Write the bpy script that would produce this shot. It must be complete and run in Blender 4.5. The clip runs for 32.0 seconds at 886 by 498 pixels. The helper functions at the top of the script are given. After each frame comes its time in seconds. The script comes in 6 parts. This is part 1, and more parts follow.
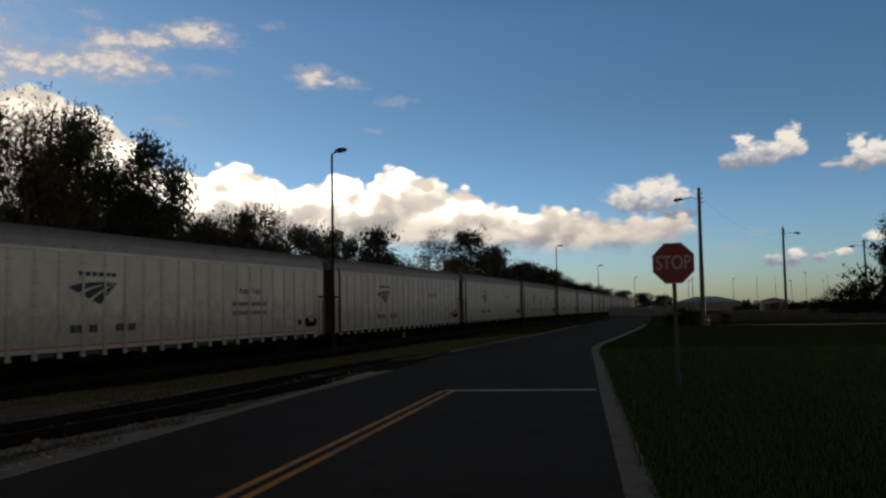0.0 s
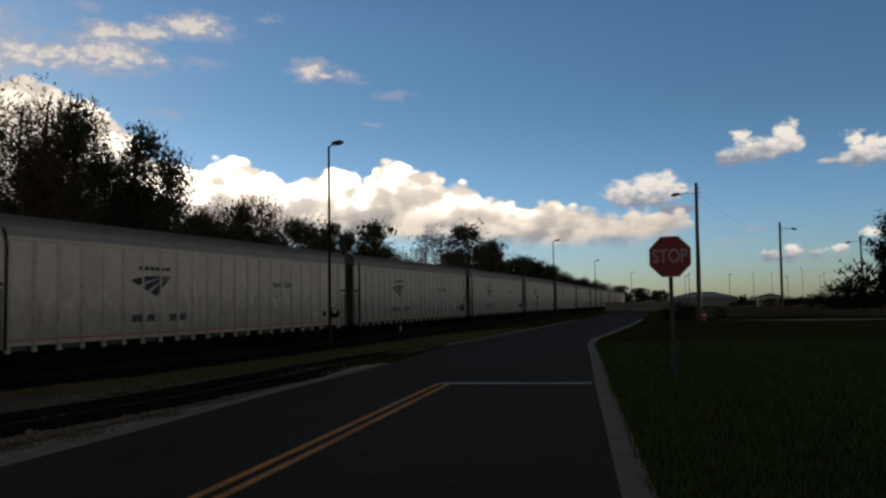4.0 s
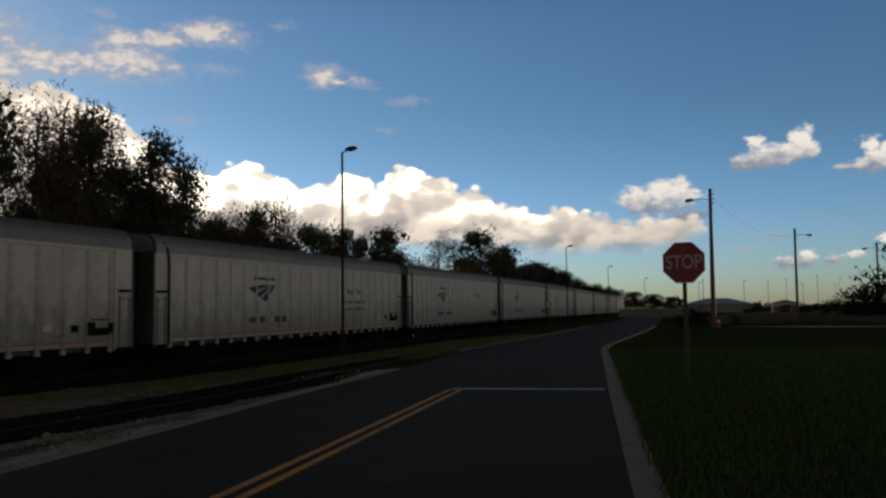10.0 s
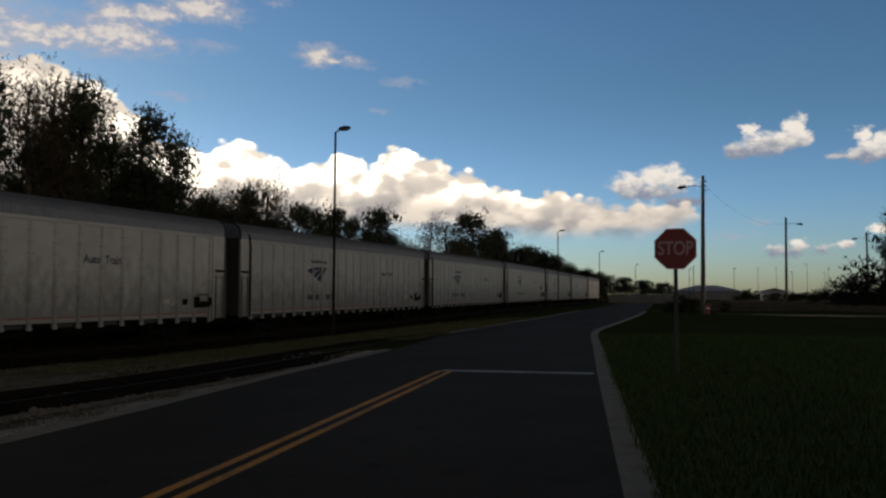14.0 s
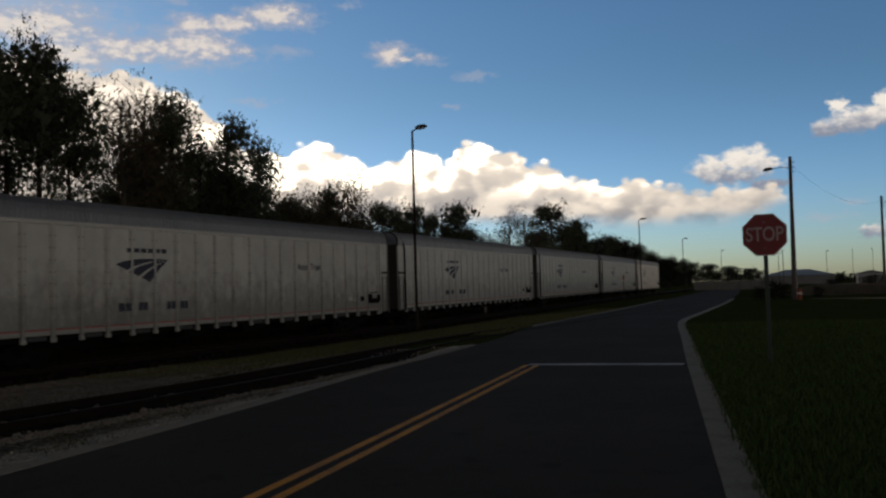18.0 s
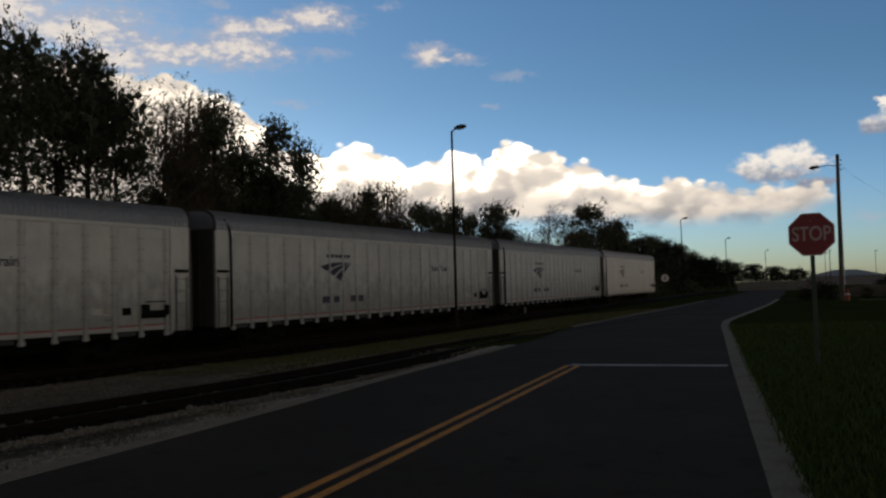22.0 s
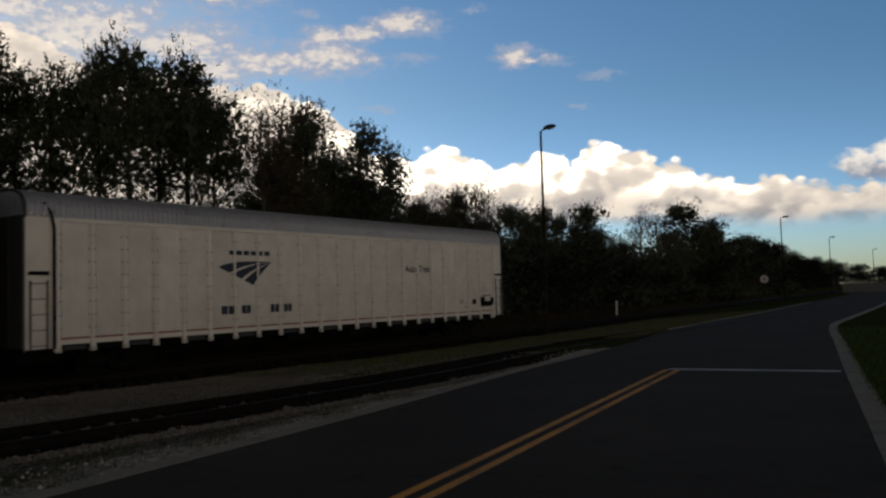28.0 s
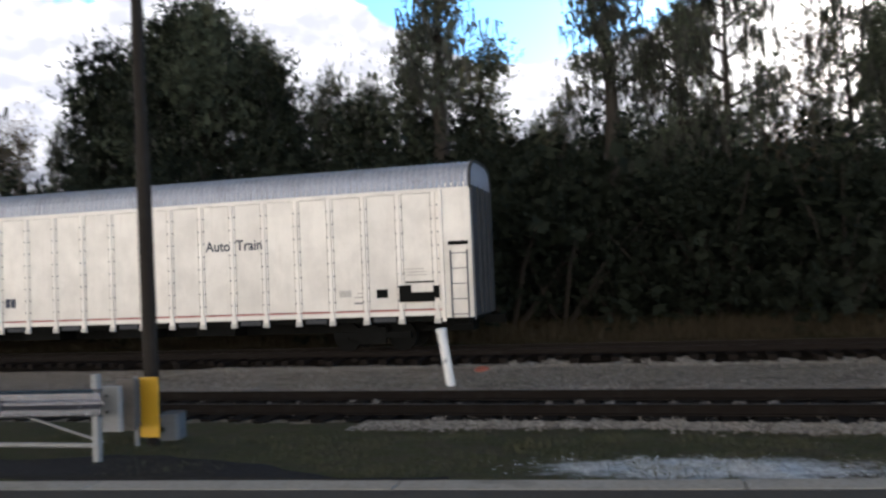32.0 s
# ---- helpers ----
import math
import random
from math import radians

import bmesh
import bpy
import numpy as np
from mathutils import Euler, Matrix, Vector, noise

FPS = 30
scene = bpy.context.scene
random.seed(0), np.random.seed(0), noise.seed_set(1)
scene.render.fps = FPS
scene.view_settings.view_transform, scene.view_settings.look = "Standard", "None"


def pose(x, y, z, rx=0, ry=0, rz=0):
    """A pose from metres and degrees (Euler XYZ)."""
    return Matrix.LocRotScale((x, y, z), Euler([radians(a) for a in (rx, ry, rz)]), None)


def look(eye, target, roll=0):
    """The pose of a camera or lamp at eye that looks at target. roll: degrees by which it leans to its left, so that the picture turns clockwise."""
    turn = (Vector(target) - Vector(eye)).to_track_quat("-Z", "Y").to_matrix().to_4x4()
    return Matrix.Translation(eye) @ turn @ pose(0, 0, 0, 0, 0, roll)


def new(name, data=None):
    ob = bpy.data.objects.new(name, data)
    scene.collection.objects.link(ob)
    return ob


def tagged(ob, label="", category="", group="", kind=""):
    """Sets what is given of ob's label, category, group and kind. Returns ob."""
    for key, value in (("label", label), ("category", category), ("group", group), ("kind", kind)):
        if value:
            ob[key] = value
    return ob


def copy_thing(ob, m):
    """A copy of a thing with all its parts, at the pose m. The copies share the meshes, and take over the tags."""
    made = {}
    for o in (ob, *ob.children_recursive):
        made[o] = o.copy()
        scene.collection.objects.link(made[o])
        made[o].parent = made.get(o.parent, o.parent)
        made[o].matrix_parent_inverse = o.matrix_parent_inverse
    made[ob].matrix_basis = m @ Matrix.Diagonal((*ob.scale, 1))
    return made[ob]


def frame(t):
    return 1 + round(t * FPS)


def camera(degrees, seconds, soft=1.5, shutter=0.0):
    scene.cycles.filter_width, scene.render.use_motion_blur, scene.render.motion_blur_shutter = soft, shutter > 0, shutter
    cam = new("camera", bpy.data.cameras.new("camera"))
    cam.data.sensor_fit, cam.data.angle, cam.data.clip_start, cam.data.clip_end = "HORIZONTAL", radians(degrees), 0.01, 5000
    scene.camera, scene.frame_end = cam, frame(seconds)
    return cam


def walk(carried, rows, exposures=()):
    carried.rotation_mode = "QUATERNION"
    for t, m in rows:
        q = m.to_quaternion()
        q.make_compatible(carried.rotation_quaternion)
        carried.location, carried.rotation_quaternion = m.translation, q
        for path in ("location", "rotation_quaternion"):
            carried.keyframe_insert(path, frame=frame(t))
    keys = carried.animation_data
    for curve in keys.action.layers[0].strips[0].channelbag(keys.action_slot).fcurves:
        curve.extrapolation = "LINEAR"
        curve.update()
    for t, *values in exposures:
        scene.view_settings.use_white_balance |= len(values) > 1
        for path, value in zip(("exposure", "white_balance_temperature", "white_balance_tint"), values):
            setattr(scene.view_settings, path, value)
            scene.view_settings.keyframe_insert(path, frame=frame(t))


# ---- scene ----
cam = camera(57.83, 32.0, soft=2.4, shutter=0.25)
PATH = [
    (0.0, pose(0.000, 0.000, 1.900, 94.440, 1.218, 21.987)),
    (0.5, pose(0.006, 0.024, 1.870, 94.752, 1.586, 22.220)),
    (1.0, pose(0.005, 0.069, 1.885, 94.603, 1.258, 22.365)),
    (1.5, pose(-0.012, 0.056, 1.870, 94.483, 1.301, 22.065)),
    (2.0, pose(-0.007, 0.102, 1.875, 94.195, 1.160, 21.529)),
    (2.5, pose(-0.004, 0.115, 1.866, 94.249, 1.161, 21.776)),
    (4.5, pose(-0.009, 0.064, 1.859, 93.969, 0.807, 21.777)),
    (5.0, pose(-0.016, 0.081, 1.858, 94.160, 0.417, 21.649)),
    (5.5, pose(-0.014, 0.085, 1.855, 93.863, 0.184, 20.833)),
    (6.0, pose(0.004, 0.099, 1.857, 93.787, 0.311, 21.263)),
    (6.5, pose(-0.025, 0.081, 1.856, 93.801, 0.571, 21.373)),
    (7.0, pose(-0.009, 0.092, 1.860, 93.786, 0.366, 21.889)),
    (7.5, pose(-0.000, 0.087, 1.858, 93.793, 0.363, 22.026)),
    (8.0, pose(-0.004, 0.056, 1.847, 93.736, 0.531, 21.679)),
    (8.5, pose(0.010, 0.054, 1.861, 94.039, 0.714, 21.899)),
    (9.0, pose(0.001, 0.044, 1.861, 94.055, 0.633, 22.371)),
    (9.5, pose(-0.006, 0.035, 1.860, 94.039, 0.156, 22.568)),
    (10.0, pose(-0.003, 0.030, 1.854, 94.450, 0.792, 22.656)),
    (10.5, pose(-0.000, 0.039, 1.851, 94.442, 0.343, 22.181)),
    (11.0, pose(0.011, 0.078, 1.845, 93.942, 0.282, 21.862)),
    (11.5, pose(-0.012, 0.087, 1.854, 93.857, -0.008, 21.873)),
    (12.0, pose(-0.014, 0.085, 1.852, 93.886, -0.016, 22.211)),
    (12.5, pose(-0.004, 0.100, 1.844, 94.100, -0.082, 22.084)),
    (13.0, pose(-0.003, 0.083, 1.843, 93.723, -0.389, 22.029)),
    (13.5, pose(-0.011, 0.064, 1.850, 93.380, -0.283, 21.572)),
    (14.0, pose(-0.020, 0.079, 1.846, 93.175, -0.262, 22.009)),
    (14.5, pose(-0.070, 0.072, 1.834, 93.197, -0.415, 26.784)),
    (15.0, pose(-0.040, 0.071, 1.832, 93.336, 0.833, 28.162)),
    (15.5, pose(-0.044, 0.069, 1.865, 93.654, 1.788, 26.243)),
    (17.5, pose(-0.029, -0.135, 1.879, 93.060, 1.332, 27.092)),
    (18.0, pose(-0.042, -0.140, 1.886, 92.824, 1.552, 27.689)),
    (18.5, pose(-0.060, -0.130, 1.895, 92.697, 1.601, 29.188)),
    (19.0, pose(-0.036, -0.133, 1.890, 92.456, 2.394, 29.594)),
    (19.5, pose(-0.035, -0.126, 1.887, 92.265, 2.470, 28.774)),
    (20.0, pose(-0.036, -0.103, 1.879, 92.416, 2.549, 29.401)),
    (20.5, pose(-0.033, -0.143, 1.889, 92.697, 2.797, 29.564)),
    (21.0, pose(-0.050, -0.147, 1.886, 93.003, 1.981, 29.684)),
    (21.5, pose(-0.048, -0.176, 1.890, 92.840, 2.040, 30.355)),
    (22.0, pose(-0.051, -0.192, 1.886, 92.895, 1.449, 30.467)),
    (22.5, pose(-0.056, -0.171, 1.886, 92.701, 0.985, 30.568)),
    (23.0, pose(-0.041, -0.154, 1.876, 92.543, 0.713, 30.356)),
    (23.5, pose(-0.029, -0.137, 1.887, 92.069, 0.565, 28.987)),
    (24.0, pose(-0.030, -0.096, 1.869, 91.607, -0.221, 27.608)),
    (24.5, pose(-0.068, -0.065, 1.875, 91.983, -0.234, 27.446)),
    (26.5, pose(-0.012, -0.012, 1.849, 91.939, -0.512, 28.638)),
    (27.0, pose(-0.069, -0.005, 1.879, 91.711, 0.083, 29.915)),
    (27.5, pose(-0.147, -0.010, 1.907, 92.860, -0.677, 35.092)),
    (28.0, pose(-0.258, -0.060, 1.879, 93.229, 1.584, 36.729)),
    (28.5, pose(-0.279, -0.123, 1.894, 93.026, 1.380, 39.664)),
    (29.0, pose(-0.356, -0.236, 1.870, 92.781, 0.329, 45.429)),
    (29.5, pose(-0.339, -0.257, 1.873, 92.123, 1.464, 52.064)),
    (30.0, pose(-0.414, -0.268, 1.882, 91.283, 0.299, 55.644)),
    (30.5, pose(-0.497, -0.344, 1.900, 91.138, 0.204, 67.652)),
    (31.0, pose(-0.524, -0.424, 1.897, 91.277, 0.197, 80.135)),
    (31.5, pose(-0.583, -0.564, 1.883, 89.986, 1.069, 92.049)),
    (32.0, pose(-0.549, -0.694, 1.883, 91.847, 2.372, 104.462)),
]
EXPOSURES = [(0.0, 0.02, 6400, 10), (16.0, 0.02, 6400, 10), (20.0, 0.10, 6400, 10), (26.5, 0.12, 6400, 10), (28.0, 0.1, 6400, 10), (29.0, 0.6, 6250, 10), (30.0, 1.75, 5950, 10), (31.0, 2.65, 5800, 10), (32.0, 2.95, 5750, 10)]
walk(cam, PATH, EXPOSURES)


# ---- sky, sun ----
SUN_AZ, SUN_EL = 70.0, 2.5          # degrees to the left of +y, degrees up
world = bpy.data.worlds.new("sky")
scene.world = world
world.use_nodes = True


class Nodes:
    """Short hand for building node trees."""

    def __init__(self, tree):
        self.t = tree
        tree.nodes.clear()

    def add(self, kind, **props):
        n = self.t.nodes.new(kind)
        for k, v in props.items():
            if k == "operation":
                n.operation = v
            elif k == "data_type":
                n.data_type = v
            elif k == "blend_type":
                n.blend_type = v
        return n

    def put(self, sock, v):
        if isinstance(v, bpy.types.NodeSocket):
            self.t.links.new(v, sock)
        elif isinstance(v, (tuple, list)) and len(v) == 3 and sock.type == "RGBA":
            sock.default_value = (*v, 1)
        else:
            sock.default_value = v

    def m(self, op, a, b=None, c=None, clamp=False):
        n = self.add("ShaderNodeMath", operation=op)
        n.use_clamp = clamp
        self.put(n.inputs[0], a)
        if b is not None:
            self.put(n.inputs[1], b)
        if c is not None:
            self.put(n.inputs[2], c)
        return n.outputs[0]

    def mix(self, f, a, b, blend="MIX"):
        n = self.add("ShaderNodeMix", data_type="RGBA", blend_type=blend)
        self.put(n.inputs[0], f)
        self.put(n.inputs[6], a)
        self.put(n.inputs[7], b)
        return n.outputs[2]

    def step(self, x, lo, hi, a=0.0, b=1.0):
        n = self.add("ShaderNodeMapRange")
        n.interpolation_type = "SMOOTHSTEP"
        for s, v in zip(n.inputs[:5], (x, lo, hi, a, b)):
            self.put(s, v)
        return n.outputs[0]

    def noise(self, vec, scale, detail=4.0, rough=0.55, dist=0.0):
        n = self.add("ShaderNodeTexNoise")
        if vec is not None:
            self.put(n.inputs["Vector"], vec)
        for k, v in (("Scale", scale), ("Detail", detail), ("Roughness", rough), ("Distortion", dist)):
            n.inputs[k].default_value = v
        return n.outputs[0]

    def xyz(self, a, b, c=0.0):
        n = self.add("ShaderNodeCombineXYZ")
        for s, v in zip(n.inputs, (a, b, c)):
            self.put(s, v)
        return n.outputs[0]

    def curve(self, x, pts):
        n = self.add("ShaderNodeFloatCurve")
        c = n.mapping.curves[0]
        while len(c.points) < len(pts):
            c.points.new(0.5, 0.5)
        for q, (u, v) in zip(c.points, pts):
            q.location = (u, v)
            q.handle_type = "AUTO"
        n.mapping.update()
        self.put(n.inputs["Value"], x)
        return n.outputs[0]


def build_sky():
    w = Nodes(world.node_tree)
    out = w.add("ShaderNodeOutputWorld")
    bg = w.add("ShaderNodeBackground")
    sky = w.add("ShaderNodeTexSky")
    sky.sky_type = "NISHITA"
    sky.sun_disc = False
    sky.sun_elevation, sky.sun_rotation = radians(SUN_EL + 4), radians(-SUN_AZ)
    sky.air_density, sky.dust_density, sky.ozone_density = 1.0, 0.6, 2.2
    co = w.add("ShaderNodeTexCoord")
    sep = w.add("ShaderNodeSeparateXYZ")
    w.put(sep.inputs[0], co.outputs["Generated"])
    x, y, z = sep.outputs
    az = w.m("MULTIPLY", w.m("ARCTAN2", w.m("MULTIPLY", x, -1.0), y), 180 / math.pi)
    el = w.m("MULTIPLY", w.m("ARCSINE", z), 180 / math.pi)
    pos = w.xyz(az, w.m("MULTIPLY", el, 1.5), 0.0)
    puff = w.noise(pos, 0.33, 6.0, 0.58)
    fine = w.noise(pos, 1.3, 5.0, 0.6)
    vo = w.add("ShaderNodeTexVoronoi")
    vo.feature = "SMOOTH_F1"
    w.put(vo.inputs["Vector"], pos)
    vo.inputs["Scale"].default_value = 0.42
    vo.inputs["Smoothness"].default_value = 0.6
    bump = w.m("SUBTRACT", 0.45, vo.outputs["Distance"])
    # heaped bank of cumulus: top and base by azimuth
    u = w.m("DIVIDE", w.m("ADD", az, 20.0), 180.0)
    top_pts = [(-20, -4), (1, -4), (3.6, 2.5), (4.8, 7.0), (6.8, 8.2), (9.5, 7.9), (10.8, 6.3), (13.5, 6.9), (16, 6.6), (18.3, 7.3),
               (19.9, 8.4), (22.7, 9.1), (25.2, 10.0), (27.2, 9.0), (29.2, 9.5), (32.0, 8.9), (34.7, 9.7), (37.8, 10.1), (40.5, 9.6),
               (43.5, 11.4), (45.3, 12.9), (47.5, 14.2), (50, 14.5), (58, 15.0), (64, 16.6), (76, 18.6), (90, 15.8), (98, 14.6),
               (106, 16.4), (113, 19.5), (125, 19), (160, 12)]
    broad = w.m("MULTIPLY_ADD", w.curve(u, [((a + 20) / 180, (e + 5) / 30) for a, e in top_pts]), 30.0, -4.6)
    # the heads of the bank in finer steps where the view dwells on it
    heads = [(3.4, 3.0), (4.4, 5.6), (5.4, 6.4), (7.4, 6.5), (9.6, 6.4), (11.5, 6.7), (12.6, 7.0), (13.8, 7.35), (14.8, 7.25), (15.5, 6.9), (17.0, 7.5), (18.5, 7.7), (19.2, 8.4),
             (20.2, 8.9), (21.4, 8.8), (21.8, 9.2), (22.6, 9.8), (23.6, 9.8), (25.0, 10.5), (26.2, 10.2), (26.7, 9.7), (27.1, 9.1), (27.9, 9.75), (28.8, 10.0), (30.8, 9.6), (32.4, 9.2),
             (34.4, 9.5), (35.0, 10.1), (37.2, 10.6), (38.0, 10.3), (38.6, 9.4), (39.3, 10.1), (40.4, 10.0), (43.0, 11.7), (44.0, 12.7), (45.2, 13.5), (48.2, 14.6), (49.3, 15.0), (50.6, 14.6), (53.4, 14.6)]
    fine_top = w.m("MULTIPLY_ADD", w.curve(w.m("DIVIDE", w.m("SUBTRACT", az, 3.4), 50.0), [((a - 3.4) / 50, e / 16) for a, e in heads]), 16.0, 0.0)
    inside = w.m("MULTIPLY", w.step(az, 3.4, 3.8), w.step(az, 53.0, 50.5))
    top = w.m("ADD", w.m("MULTIPLY", fine_top, inside), w.m("MULTIPLY", broad, w.m("SUBTRACT", 1.0, inside)))
    bot_pts = [(-20, 5), (4, 5), (7, 4.2), (17, 4.1), (25, 4.6), (34, 4.7), (45, 2.5), (60, 0), (160, 0)]
    bot = w.m("MULTIPLY_ADD", w.curve(u, [((a + 20) / 180, e / 30) for a, e in bot_pts]), 30.0, 0.0)
    rough = w.m("ADD", w.m("MULTIPLY", w.m("SUBTRACT", puff, 0.5), 2.6), w.m("ADD", w.m("MULTIPLY", bump, 1.5), w.m("MULTIPLY", w.m("SUBTRACT", fine, 0.5), 0.9)))
    def cells(vec, scale):
        n = w.add("ShaderNodeTexVoronoi")
        n.feature = "SMOOTH_F1"
        w.put(n.inputs["Vector"], vec)
        n.inputs["Scale"].default_value = scale
        n.inputs["Smoothness"].default_value = 0.35
        return n.outputs["Distance"]
    knobs = cells(pos, 1.0)
    crest = w.m("ADD", w.m("MULTIPLY", w.m("SUBTRACT", 0.36, knobs), 0.85), w.m("ADD", w.m("MULTIPLY", w.m("SUBTRACT", fine, 0.5), 0.6), w.m("MULTIPLY", w.m("SUBTRACT", puff, 0.5), 0.5)))
    edge_relief = w.m("ADD", w.m("MULTIPLY", crest, inside), w.m("MULTIPLY", rough, w.m("SUBTRACT", 1.0, inside)))
    d_top = w.m("SUBTRACT", w.m("ADD", top, edge_relief), el)
    d_bot = w.m("SUBTRACT", el, w.m("ADD", bot, w.m("MULTIPLY", w.m("SUBTRACT", puff, 0.5), 1.6)))
    bank = w.m("MULTIPLY", w.step(d_top, -0.12, 0.3), w.step(d_bot, -0.5, 1.0))
    # single clouds: azimuth, elevation, half width, half height; each group has its own base
    groups = [([(0.84, 10.85, 0.8, 0.7), (-0.3, 10.0, 2.0, 0.9), (-2.0, 11.0, 0.95, 0.85), (-1.6, 10.3, 1.2, 0.8), (1.1, 9.6, 1.5, 0.55)], 9.0, 2.0),
              ([(-6.0, 9.9, 0.8, 0.7), (-7.3, 9.6, 0.8, 0.7), (-6.4, 9.0, 2.0, 0.65), (-5.0, 8.8, 1.3, 0.35), (-11, 9.0, 2.6, 1.0)], 8.3, 1.6),
              ([(-1.77, 3.1, 0.8, 0.75), (-3.3, 2.95, 0.55, 0.45), (-0.7, 2.8, 0.8, 0.4), (-4.7, 3.2, 0.7, 0.3), (-6.6, 4.3, 0.8, 0.4)], 2.5, 1.3),
              ([(6.85, 8.0, 2.2, 1.0), (8.7, 7.6, 1.6, 0.95), (5.3, 7.6, 1.2, 0.6), (7.4, 7.0, 2.4, 0.8), (5.5, 6.3, 1.5, 0.5)], 6.2, 2.4)]
    wisps = [(49.8, 16.3, 3.2, 0.95), (44.9, 16.8, 3.0, 1.2), (47.2, 16.6, 2.0, 0.5), (44.8, 18.0, 1.5, 0.75), (42.3, 18.3, 1.5, 0.6), (39.0, 19.0, 2.3, 0.65), (39.9, 18.9, 1.0, 0.7),
             (30.9, 16.5, 1.3, 0.6), (29.7, 16.2, 1.5, 0.32), (54.0, 17.4, 4.6, 1.5), (52.5, 16.0, 3.4, 1.0), (60.0, 18.2, 5.2, 1.7), (66, 18.5, 5, 1.6), (53, 15.6, 3, 0.8), (62, 17.0, 6, 1.6), (53, 20.6, 4.0, 0.5)]
    shreds = [(38.7, 16.7, 1.5, 0.45), (28.9, 16.0, 1.7, 0.28), (34.0, 19.8, 0.9, 0.3), (24.9, 14.9, 1.4, 0.33), (40.9, 13.2, 1.7, 0.25), (45.9, 19.5, 1.1, 0.35), (48.4, 17.7, 0.7, 0.4), (26.7, 12.9, 0.9, 0.22), (1.9, 4.0, 1.6, 0.3), (0.5, 4.9, 0.9, 0.25)]
    az_w = w.m("ADD", az, w.m("ADD", w.m("MULTIPLY", w.m("SUBTRACT", w.noise(w.xyz(az, w.m("MULTIPLY", el, 1.5), 7.0), 0.7, 5.0, 0.6), 0.5), 2.6), w.m("MULTIPLY", w.m("SUBTRACT", fine, 0.5), 0.8)))
    el_w = w.m("ADD", el, w.m("MULTIPLY", w.m("SUBTRACT", w.noise(w.xyz(az, w.m("MULTIPLY", el, 1.5), 13.0), 0.8, 6.0, 0.62), 0.5), 1.5))

    def field(items, grow=1.0):
        best = None
        for a, e, ha, he in items:
            dx = w.m("DIVIDE", w.m("SUBTRACT", az_w, a), ha * grow)
            dy = w.m("DIVIDE", w.m("SUBTRACT", el_w, e), he * grow)
            r = w.m("SUBTRACT", 1.0, w.m("SQRT", w.m("ADD", w.m("MULTIPLY", dx, dx), w.m("MULTIPLY", dy, dy))))
            best = r if best is None else w.m("MAXIMUM", best, r)
        return best
    ragged = w.m("ADD", w.m("MULTIPLY", w.m("SUBTRACT", fine, 0.5), 1.1), w.m("ADD", w.m("MULTIPLY", bump, 0.6), w.m("MULTIPLY", w.m("SUBTRACT", puff, 0.5), 0.8)))
    flat = w.noise(w.xyz(w.m("MULTIPLY", az, 0.5), w.m("MULTIPLY", el, 1.6), 3.0), 0.5, 6.0, 0.6, 0.4)
    fw = w.m("ADD", field(wisps, 1.25), w.m("ADD", w.m("MULTIPLY", w.m("SUBTRACT", flat, 0.5), 2.0), w.m("MULTIPLY", w.m("SUBTRACT", fine, 0.5), 1.1)))
    thin_field = w.m("ADD", field(shreds, 1.25), w.m("MULTIPLY", w.m("SUBTRACT", fine, 0.5), 1.2))
    wisp = w.m("MAXIMUM", w.m("MULTIPLY", w.step(fw, -0.4, 0.75), 0.84), w.m("MULTIPLY", w.step(thin_field, -0.1, 0.9), 0.42))
    # light on the clouds: glowing towards the low sun, greyer away from it and at the base
    near_sun = w.m("SUBTRACT", w.step(az, 4.0, 36.0), w.m("MULTIPLY", w.step(az, 40.0, 49.0), 0.85))
    height = w.m("DIVIDE", w.m("SUBTRACT", el, bot), w.m("MAXIMUM", w.m("SUBTRACT", top, bot), 0.5))
    shifted = w.xyz(w.m("ADD", az, 0.75), w.m("MULTIPLY_ADD", el, 1.5, 1.0), 0.0)
    vo2 = w.add("ShaderNodeTexVoronoi")
    vo2.feature = "SMOOTH_F1"
    w.put(vo2.inputs["Vector"], shifted)
    vo2.inputs["Scale"].default_value = 0.42
    vo2.inputs["Smoothness"].default_value = 0.6
    slope = w.m("ADD", w.m("MULTIPLY", w.m("SUBTRACT", vo2.outputs["Distance"], vo.outputs["Distance"]), 0.8),
                w.m("MULTIPLY", w.m("SUBTRACT", w.noise(pos, 0.3, 3.0, 0.5), w.noise(shifted, 0.3, 3.0, 0.5)), 3.0))
    slope = w.m("ADD", slope, w.m("MULTIPLY", w.m("SUBTRACT", cells(shifted, 1.0), knobs), 0.55))
    lobes = w.step(slope, -0.6, 0.6)
    lit = w.m("ADD", w.m("MULTIPLY", w.step(height, 0.0, 0.85), 0.56), w.m("MULTIPLY", lobes, 0.50))
    lit = w.m("MULTIPLY", lit, w.m("MULTIPLY_ADD", near_sun, 0.62, 0.68))
    cloud = w.mix(w.m("MINIMUM", lit, 1.0), (0.26, 0.25, 0.26), (1.15, 0.98, 0.78))
    cloud = w.mix(w.step(lit, 0.7, 1.1), cloud, (1.9, 1.7, 1.38))
    cloud = w.mix(1.0, cloud, w.mix(w.step(az, 64.0, 92.0), (1.0, 1.0, 1.0), (0.19, 0.205, 0.24)), "MULTIPLY")
    s = w.mix(1.0, sky.outputs[0], w.mix(w.step(el, 0.0, 15.0), HAZE_GAIN, SKY_GAIN), "MULTIPLY")
